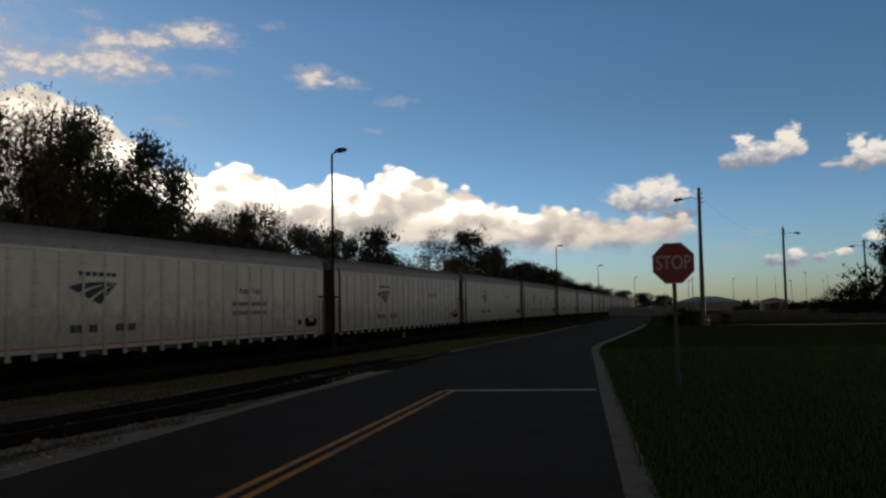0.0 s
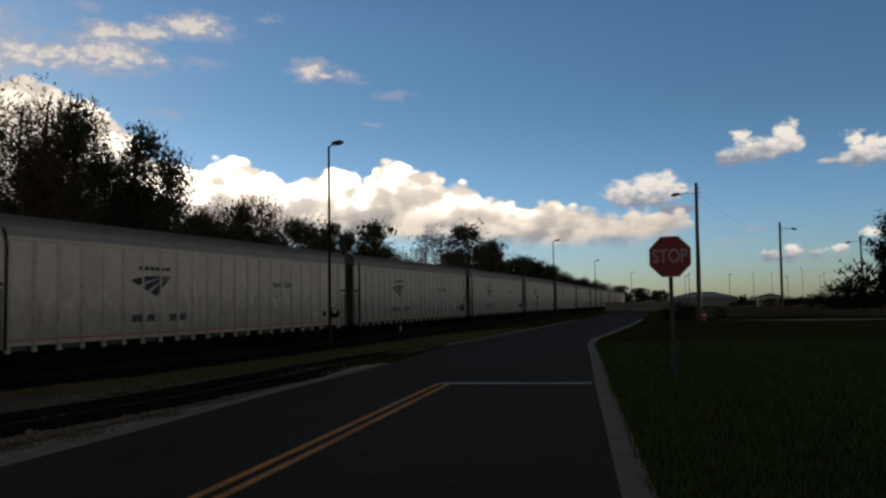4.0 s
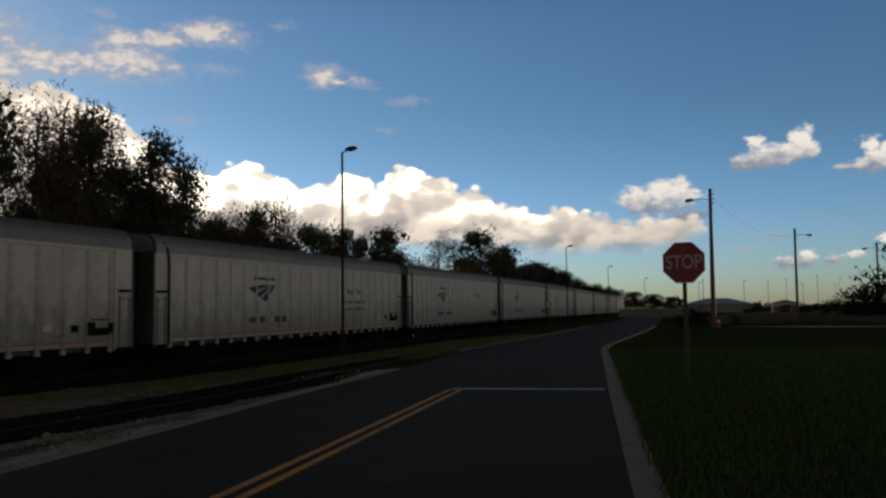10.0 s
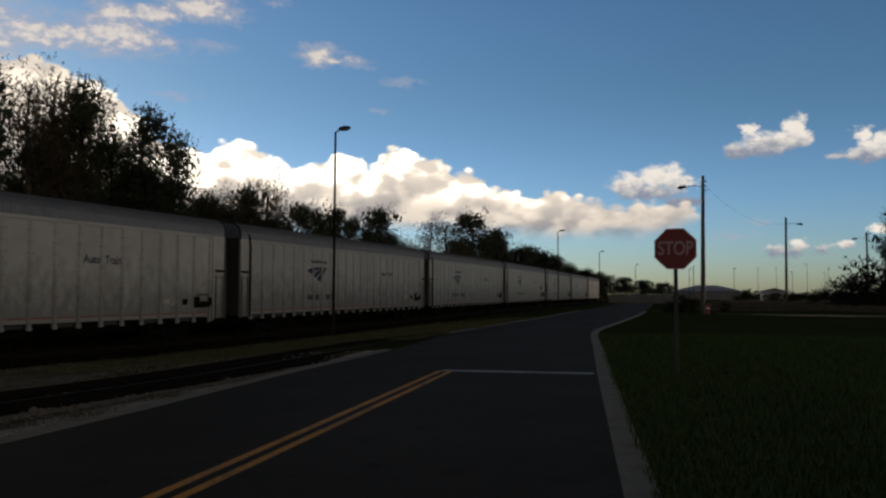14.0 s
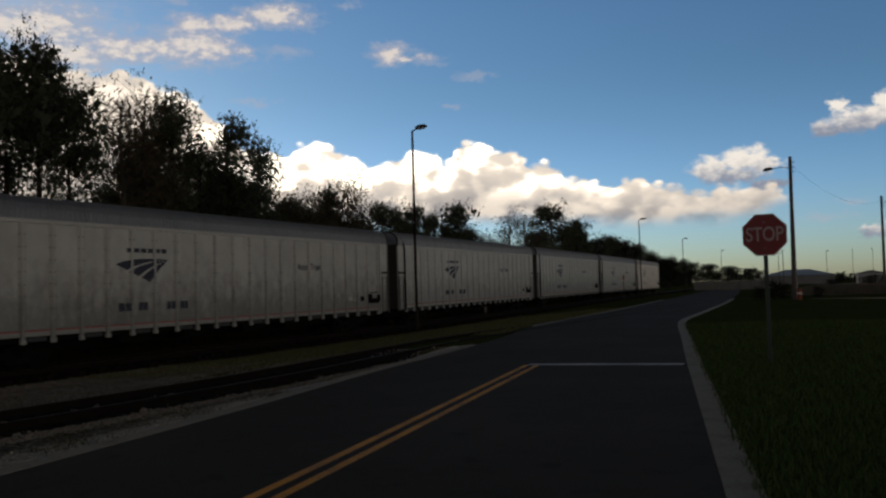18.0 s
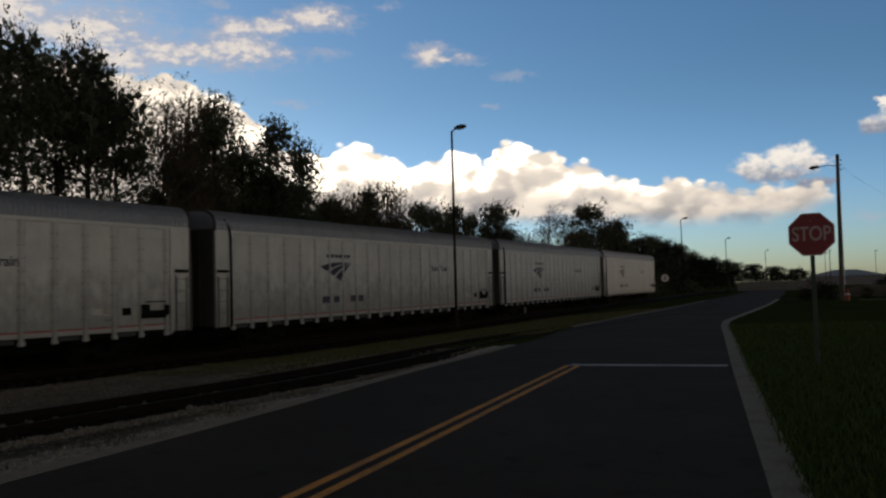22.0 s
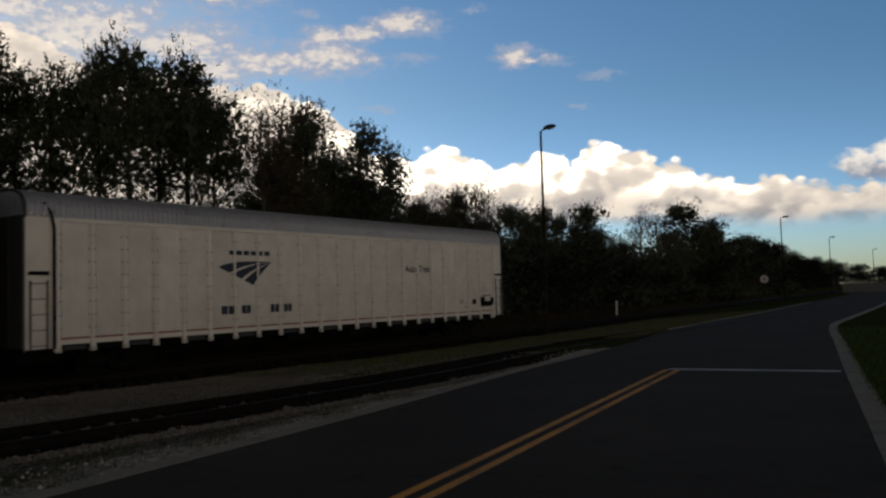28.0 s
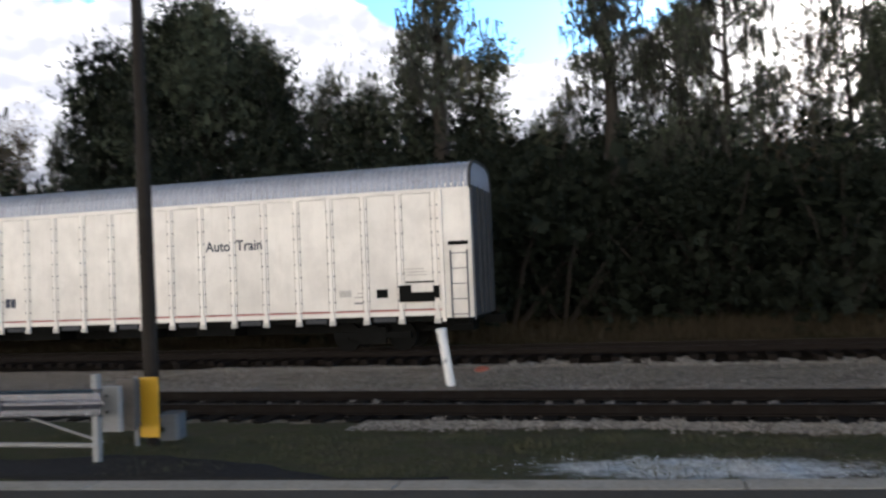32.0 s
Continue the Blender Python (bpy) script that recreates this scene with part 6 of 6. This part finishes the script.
ROW = [  # the row of trees behind the railway: kind, direction, top, distance, width
    (BROAD, 58.2, 17.0, 42, 0.78), (BROAD, 60.2, 16.4, 41, 0.6), (BROAD_B, 62.9, 15.4, 40, 0.8), (BROAD, 54.5, 16.5, 44, 0.72), (BROAD, 52.9, 13.8, 45, 0.62), (BROAD_B, 56.4, 15.6, 44, 0.6), (SLIM, 66.4, 16.6, 41, 0.95), (BROAD_B, 68.6, 17.0, 41, 0.7), (BROAD_B, 65.0, 14.8, 42, 0.6),
    (SPARSE, 49.6, 14.4, 49, 0.9), (SPARSE, 48.2, 14.9, 51, 0.85), (SPARSE, 49.0, 12.6, 50, 1.0), (SLIM, 48.6, 10.6, 52, 0.9), (DENSE_B, 48.4, 8.9, 53, 0.6), (SLIM, 46.4, 13.9, 52, 0.85), (SLIM, 47.2, 12.0, 52, 0.8), (BROAD_B, 44.6, 11.2, 53, 0.55), (SLIM, 42.7, 12.2, 53, 0.95), (SLIM, 40.6, 10.9, 55, 0.85), (BROAD_B, 43.6, 9.6, 54, 0.7), (SLIM, 45.4, 9.8, 54, 0.9),
    (SPARSE, 38.4, 7.8, 62, 1.1), (SPARSE, 37.0, 7.6, 64, 1.1), (SPARSE, 34.5, 8.7, 66, 0.9), (SPARSE, 33.9, 7.4, 66, 0.8), (DENSE_B, 35.7, 7.5, 68, 0.65), (DENSE_B, 32.3, 6.3, 76, 0.9), (DENSE_B, 31.0, 5.9, 78, 0.7), (DENSE_B, 29.8, 6.2, 80, 0.6), (DENSE_B, 28.3, 5.5, 84, 0.75), (DENSE_B, 26.6, 6.1, 86, 0.9),
    (SPARSE, 24.5, 4.0, 96, 1.1), (SPARSE, 22.9, 5.6, 98, 1.1), (SPARSE, 21.8, 5.7, 100, 0.9), (DENSE_B, 25.6, 4.4, 100, 0.7), (DENSE_B, 19.9, 5.85, 116, 0.95), (DENSE_B, 18.2, 4.7, 122, 0.8), (DENSE_B, 16.2, 3.5, 158, 1.3), (DENSE_B, 15.0, 3.0, 172, 1.2),
    (BROAD, 14.0, 2.8, 195, 1.2), (BROAD_B, 13.0, 2.2, 220, 1.3), (BROAD, 11.9, 1.8, 255, 1.4), (BROAD_B, 10.9, 1.6, 300, 1.5),
    (DENSE_B, 44.0, 7.0, 57, 0.7), (DENSE_B, 40.0, 6.0, 61, 0.9), (DENSE_B, 37.0, 5.6, 65, 1.0), (DENSE_B, 33.5, 5.3, 71, 1.0), (DENSE_B, 30.0, 4.9, 79, 1.0), (DENSE_B, 27.0, 4.6, 85, 0.9), (DENSE_B, 24.0, 3.4, 96, 1.1), (DENSE_B, 21.0, 4.0, 105, 0.9), (DENSE_B, 18.0, 4.0, 130, 0.9), (DENSE_B, 47.2, 7.2, 53, 0.8), (DENSE_B, 50.5, 7.4, 50, 0.8),
    (DENSE_B, 41.6, 8.0, 58, 0.8), (DENSE_B, 38.4, 6.8, 63, 0.9), (DENSE_B, 35.4, 5.9, 68, 0.9), (DENSE_B, 43.0, 8.6, 56, 0.7), (DENSE, 18.6, 4.4, 126, 1.0), (DENSE, 16.9, 3.2, 148, 1.2), (DENSE, 15.6, 3.1, 164, 1.3), (DENSE, 14.5, 2.6, 185, 1.5), (DENSE, 13.3, 1.9, 212, 1.9), (DENSE, 12.0, 1.6, 250, 2.1), (DENSE, 10.6, 1.35, 315, 2.2), (DENSE, 9.2, 1.2, 440, 2.2), (DENSE, 7.8, 1.0, 570, 2.4), (DENSE, 6.6, 0.8, 590, 2.6),
    (SPARSE, 57.4, 8.4, 46, 0.9), (SPARSE, 62.6, 8.6, 45, 1.0), (SPARSE, 66.2, 9.0, 44, 1.2), (SPARSE, 54.6, 8.8, 46, 1.0), (SPARSE, 70.2, 9.4, 42, 1.0),
    (BROAD_B, 67.4, 17.2, 40, 0.6), (SLIM, 69.2, 17.0, 40, 0.75), (SPARSE, 72.0, 16.4, 38, 0.5), (SLIM, 73.2, 18.0, 38, 0.75), (BROAD_B, 75.6, 16.8, 38, 0.55), (OPEN, 77.9, 17.6, 38, 0.6), (SPARSE, 80.3, 16.8, 38, 0.7), (SPARSE, 83.4, 12.6, 39, 0.9),
    (MOSSY, 76.4, 14.6, 37, 0.5), (MOSSY, 88.0, 15.6, 37, 0.5), (OPEN, 85.8, 20.6, 36, 0.62), (OPEN, 88.6, 19.2, 37, 0.55), (TALL, 93.2, 21.5, 36, 0.72), (MOSSY, 91.2, 14.0, 38, 0.5), (MOSSY, 96.4, 13.4, 38, 0.45), (BROAD_B, 98.2, 10.8, 39, 0.6), (SPARSE, 97.0, 12.2, 38, 0.5),
    (TALL, 104.9, 21.5, 39, 0.72), (SLIM, 102.0, 16.2, 42, 0.9), (BROAD_B, 107.4, 16.6, 42, 0.5), (MOSSY, 110.0, 14.8, 43, 0.42), (MOSSY, 113.0, 15.4, 43, 0.45),
    (DENSE, 76.0, 7.0, 42, 0.9), (DENSE, 79.5, 8.0, 42, 0.9), (DENSE, 83.0, 8.6, 42, 1.0), (DENSE, 86.5, 9.8, 42, 0.9), (DENSE, 90.0, 10.2, 42, 0.9), (DENSE, 93.5, 10.6, 41, 0.9), (DENSE, 97.0, 9.8, 41, 0.9), (DENSE, 100.3, 9.6, 41, 0.9), (DENSE, 103.4, 11.8, 43, 0.8), (DENSE, 106.6, 12.4, 44, 0.8), (DENSE, 109.6, 12.8, 44, 0.7), (DENSE, 112.6, 12.6, 44, 0.7), (DENSE, 115.6, 12.6, 43, 0.8), (DENSE, 127.6, 13.0, 45, 0.6), (DENSE, 130.6, 6.0, 46, 0.9), (DENSE, 134.0, 9.6, 47, 0.7),
    (DENSE, 117.6, 15.6, 43, 0.75), (DENSE, 120.6, 18.4, 43, 0.75), (DENSE, 123.6, 17.6, 44, 0.75), (BROAD, 121.0, 18.8, 42, 0.8), (BROAD, 117.4, 17.0, 43, 0.6), (DENSE, 126.2, 15.8, 44, 0.75), (BROAD_B, 124.6, 17.4, 43, 0.7), (MOSSY, 129.8, 11.6, 46, 0.4), (SPARSE, 132.4, 11.8, 46, 0.6), (MOSSY, 135, 12.5, 48, 0.9), (BROAD, 141, 13.5, 52, 1.0)]
rng = random.Random(77)
for kind, az, el, dist, wide in ROW:
    by_angle(kind, az, el, dist, wide, rng.uniform(0, 360), TOPS[kind])
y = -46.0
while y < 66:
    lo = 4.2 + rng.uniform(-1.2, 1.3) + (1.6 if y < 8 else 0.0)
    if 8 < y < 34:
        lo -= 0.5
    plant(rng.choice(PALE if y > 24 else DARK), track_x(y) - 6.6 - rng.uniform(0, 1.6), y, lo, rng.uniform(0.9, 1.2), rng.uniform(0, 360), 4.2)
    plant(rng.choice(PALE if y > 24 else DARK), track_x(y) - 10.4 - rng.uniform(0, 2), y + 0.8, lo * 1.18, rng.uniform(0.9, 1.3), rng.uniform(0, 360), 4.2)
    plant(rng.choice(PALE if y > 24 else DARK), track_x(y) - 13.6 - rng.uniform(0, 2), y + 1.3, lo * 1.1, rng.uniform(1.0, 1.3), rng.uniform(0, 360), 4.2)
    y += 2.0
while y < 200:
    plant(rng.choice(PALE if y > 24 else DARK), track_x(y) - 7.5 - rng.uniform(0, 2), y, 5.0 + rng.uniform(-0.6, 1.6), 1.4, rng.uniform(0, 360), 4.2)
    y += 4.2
# hidden row added behind the undergrowth to block the low sun
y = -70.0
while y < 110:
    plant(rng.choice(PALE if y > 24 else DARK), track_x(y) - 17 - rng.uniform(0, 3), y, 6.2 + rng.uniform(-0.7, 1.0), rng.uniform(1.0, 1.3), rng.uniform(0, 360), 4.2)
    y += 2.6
# dark trees on the right, beyond the field
for x, y, h, wd, kind in ((17.6, 121.6, 13.4, 0.95, DENSE), (16.4, 124, 9.5, 0.9, DENSE), (21.5, 119, 13.5, 1.1, DENSE), (19.4, 126, 12.0, 1.1, DENSE), (12.6, 122, 5.0, 1.3, SHRUB), (14.2, 121, 6.0, 1.3, SHRUB_B), (16.2, 120, 6.5, 1.3, SHRUB), (18.4, 119, 6.5, 1.3, SHRUB_B), (11.0, 128, 4.2, 1.5, SHRUB), (9.2, 134, 3.2, 1.6, SHRUB_B), (27, 121, 11, 1.2, DENSE)):
    plant(kind, x, y, h, wd, x * 40, 4.2 if kind in (SHRUB, SHRUB_B) else TOPS[kind])
for k in range(26):
    x, y = rng.uniform(-10, 60), rng.uniform(200, 320)
    plant(rng.choice((SHRUB, SHRUB_B)), x, y, rng.uniform(1.2, 2.3), rng.uniform(1.2, 2.2), rng.uniform(0, 360), 4.2)
for x, y, h in ((-7.4, 78.5, 1.9), (-6.6, 77.8, 1.5), (-3.6, 78.5, 1.1), (-8.6, 80, 1.3)):
    plant(SHRUB, x, y, h, 1.0, x * 70, 4.2)
# patterns themselves stand far off behind the wood
for k, o in enumerate((BROAD, BROAD_B, SLIM, SPARSE, MOSSY, TALL, OPEN, DENSE, DENSE_B, SHRUB, SHRUB_B, SHRUB_C)):
    o.matrix_basis = pose(-62 - 3 * (k % 3), 24 + 9 * k, ground_z(-62, 24 + 9 * k))


def far_wood():
    """Low dark line of woods on the horizon."""
    r = random.Random(4)
    m = M()
    for k in range(420):
        az = r.uniform(-28, 14)
        d = r.uniform(420, 620)
        x, y = -d * math.sin(radians(az)), d * math.cos(radians(az))
        h = r.uniform(2.2, 5.2) + (4.5 if az > 6 else 0)
        leaf_cloud(m, Vector((x, y, h * 0.5)), h * 0.62, 34, 1.5, r, 0.9)
    for k in range(260):
        y = r.uniform(190, 440)
        x = track_x(y) - r.uniform(14, 44)
        h = r.uniform(8, 12)
        leaf_cloud(m, Vector((x, y, h * 0.5)), h * 0.6, 40, 1.2, r, 0.95)
    tagged(new("distant_woods", m.mesh("distant_woods", LEAF_DARK)), "low dark line of distant woods", "woods", "", "stuff")


far_wood()


def scatter_grass(name, label, count, place, h, mat, wide=0.012):
    r = random.Random(len(label))
    m = M()
    for _ in range(count):
        x, y = place(r)
        z = ground_z(x, y)
        a, l = r.uniform(0, 6.28), h * r.uniform(0.5, 1.4)
        dx, dy = wide * math.cos(a), wide * math.sin(a)
        lx, ly = l * 0.5 * r.gauss(0, 0.6), l * 0.5 * r.gauss(0, 0.6)
        n = len(m.v)
        m.v += [(x - dx, y - dy, z - 0.01), (x + dx, y + dy, z - 0.01), (x + lx, y + ly, z + l)]
        m.f.append((n, n + 1, n + 2))
    tagged(new(name, m.mesh(name, mat)), label, "grass", "", "stuff")


def right_verge(r):
    y = 3 + 34 * r.random() ** 1.4
    return kr(y) + 0.25 + r.random() * (4 + y * 0.5), y


def left_wedge(r):
    y = 17 + 45 * r.random()
    return r.uniform(track_x(y) + 2.3, (-15.6 - max(0.0, 20 - y) * 0.7) if y < 30 else kl(y) - 0.4), y


def kerb_tufts(r):
    y = -9 + 27 * r.random() ** 1.5
    c = math.floor(y / 0.7) * 7.13 + math.floor(r.uniform(0, 4)) * 2.9
    return min(kl(y) - 0.5, kl(y) - 2.1 + 1.3 * math.sin(c) + r.gauss(0, 0.22)), y + 0.3 * math.cos(c)


def wood_edge(r):
    y = r.uniform(-45, 75)
    return track_x(y) - 2.9 - 4.2 * r.random() ** 0.7, y


def strip_tufts(r):
    y = r.uniform(-14, 24)
    c = 6 * round(y / 6)
    return -19.5 + 3.2 * math.sin(c * 1.7) + r.gauss(0, 1.1), y


def far_tufts(r):
    y = 94 + 90 * r.random() ** 1.5
    return r.uniform(-9, 34), y


scatter_grass("verge_grass", "short dark mown grass beside the road", 70000, right_verge, 0.09, VERGE)
scatter_grass("wedge_grass", "dull olive grass between track and road", 42000, left_wedge, 0.11, WEDGE_BLADE, 0.024)
scatter_grass("kerb_grass", "patchy thin grass between kerb and siding", 17000, kerb_tufts, 0.085, KERB_BLADE)
scatter_grass("dry_grass", "rank dry grass along the edge of the wood", 42000, wood_edge, 0.55, DRY_BLADE, 0.02)
scatter_grass("strip_weeds", "thin weeds on the gravel between the tracks", 5000, strip_tufts, 0.09, KERB_BLADE)
scatter_grass("field_grass", "dry tufts on the field beyond the side road", 16000, far_tufts, 0.5, FIELD_BLADE, 0.05)


def stones():
    r = random.Random(12)
    m = M()
    for _ in range(5200):
        y = r.uniform(-1, 24)
        x = kl(y) - 0.32 - abs(r.gauss(0, 1.1))
        s = 0.010 + (0.045 if y > 4 else 0.018) * r.random() ** 5
        z = ground_z(x, y) + 0.02 + s * 0.1
        n = len(m.v)
        m.v += [(x + s * r.uniform(0.7, 1.3), y, z), (x, y + s * r.uniform(0.7, 1.3), z), (x - s * r.uniform(0.7, 1.3), y, z), (x, y - s * r.uniform(0.7, 1.3), z),
                (x + r.uniform(-0.3, 0.3) * s, y + r.uniform(-0.3, 0.3) * s, z + s * r.uniform(0.6, 1.1))]
        m.f += [(n, n + 1, n + 4), (n + 1, n + 2, n + 4), (n + 2, n + 3, n + 4), (n + 3, n, n + 4)]
    tagged(new("loose_stones", m.mesh("loose_stones", LIMESTONE)), "loose pale limestone lumps along the kerb", "stones", "", "stuff")


def scatter_stones(name, label, seed, count, place, small, big, mat=STONE, lift=0.03):
    r = random.Random(seed)
    m = M()
    for _ in range(count):
        x, y = place(r)
        s = small + (big - small) * r.random() ** 2
        z = ground_z(x, y) + lift
        n = len(m.v)
        g = r.uniform(0, 6.28)
        for q in range(4):
            k, a = s * r.uniform(0.7, 1.25), g + q * 1.571
            m.v.append((x + k * math.cos(a), y + k * math.sin(a), z))
        m.v.append((x + r.uniform(-0.4, 0.4) * s, y + r.uniform(-0.4, 0.4) * s, z + s * r.uniform(0.5, 1.1)))
        m.f += [(n, n + 1, n + 4), (n + 1, n + 2, n + 4), (n + 2, n + 3, n + 4), (n + 3, n, n + 4)]
    tagged(new(name, m.mesh(name, mat)), label, "stones", "", "stuff")


def in_patch(r):
    a, q = r.uniform(0, 6.28), abs(r.gauss(0, 0.6))
    y = -0.3 + 1.2 * q * math.sin(a)
    return -8.72 + 0.55 * q * math.cos(a) + 0.08 * math.sin(y * 8), y


def by_siding(r):
    y = 20 - 25 * r.random() ** 0.9
    if r.random() < 0.45:
        return -12.42 + 0.16 * math.sin(y * 2.1) + 0.14 * math.sin(y * 5.3 + 1) + r.gauss(0, 0.16), y
    return -12.0 + 0.2 * math.sin(y * 0.9) + r.gauss(0, 0.3), y


def in_strip(r):
    y = -14 + 36 * r.random() ** 1.5
    u = r.random()
    return (-15.4 - abs(r.gauss(0, 0.5)) if u < 0.3 else track_x(y) + 1.75 + 0.1 * math.sin(y * 2.3) + abs(r.gauss(0, 0.7)) if u < 0.75 else r.uniform(track_x(y) + 1.8, -15.4)), y


def in_cribs(r):
    y = r.uniform(-13, 20)
    y = -419.8 + 0.52 * (math.floor((y + 419.8) / 0.52) + 0.5 + r.gauss(0, 0.12))
    return -13.9 + r.uniform(-1.7, 1.7), y


def far_side(r):
    y = r.uniform(-14, 40)
    return track_x(y) - 1.3 - abs(r.gauss(0, 0.35)), y


def verge_lumps(r):
    y = 23.5 - 19 * r.random() ** 1.3
    c = math.floor(y / 0.9) * 5.7
    return min(kl(y) - 0.4, kl(y) - 1.5 + 1.1 * math.sin(c) + r.gauss(0, 0.55)), y


scatter_stones("limestone_lumps", "pale limestone lumps strewn over the verge", 36, 1100, verge_lumps, 0.008, 0.042, LIMESTONE, 0.05)
scatter_stones("ballast_stones", "loose grey ballast stones along the siding", 31, 20000, by_siding, 0.015, 0.045, STONE, 0.075)
scatter_stones("gravel_stones", "loose grey stones on the gravel between the tracks", 32, 14000, in_strip, 0.015, 0.045, STONE, 0.045)
scatter_stones("crib_stones", "grey ballast stones between the ties", 33, 1800, in_cribs, 0.02, 0.045)
scatter_stones("edge_stones", "grey ballast stones along the far track", 34, 6000, far_side, 0.02, 0.05)
scatter_stones("crushed_stones", "crushed white stones spread at the kerb", 35, 9000, in_patch, 0.006, 0.016, CRUSHED_STONE, 0.045)
stones()


motions()
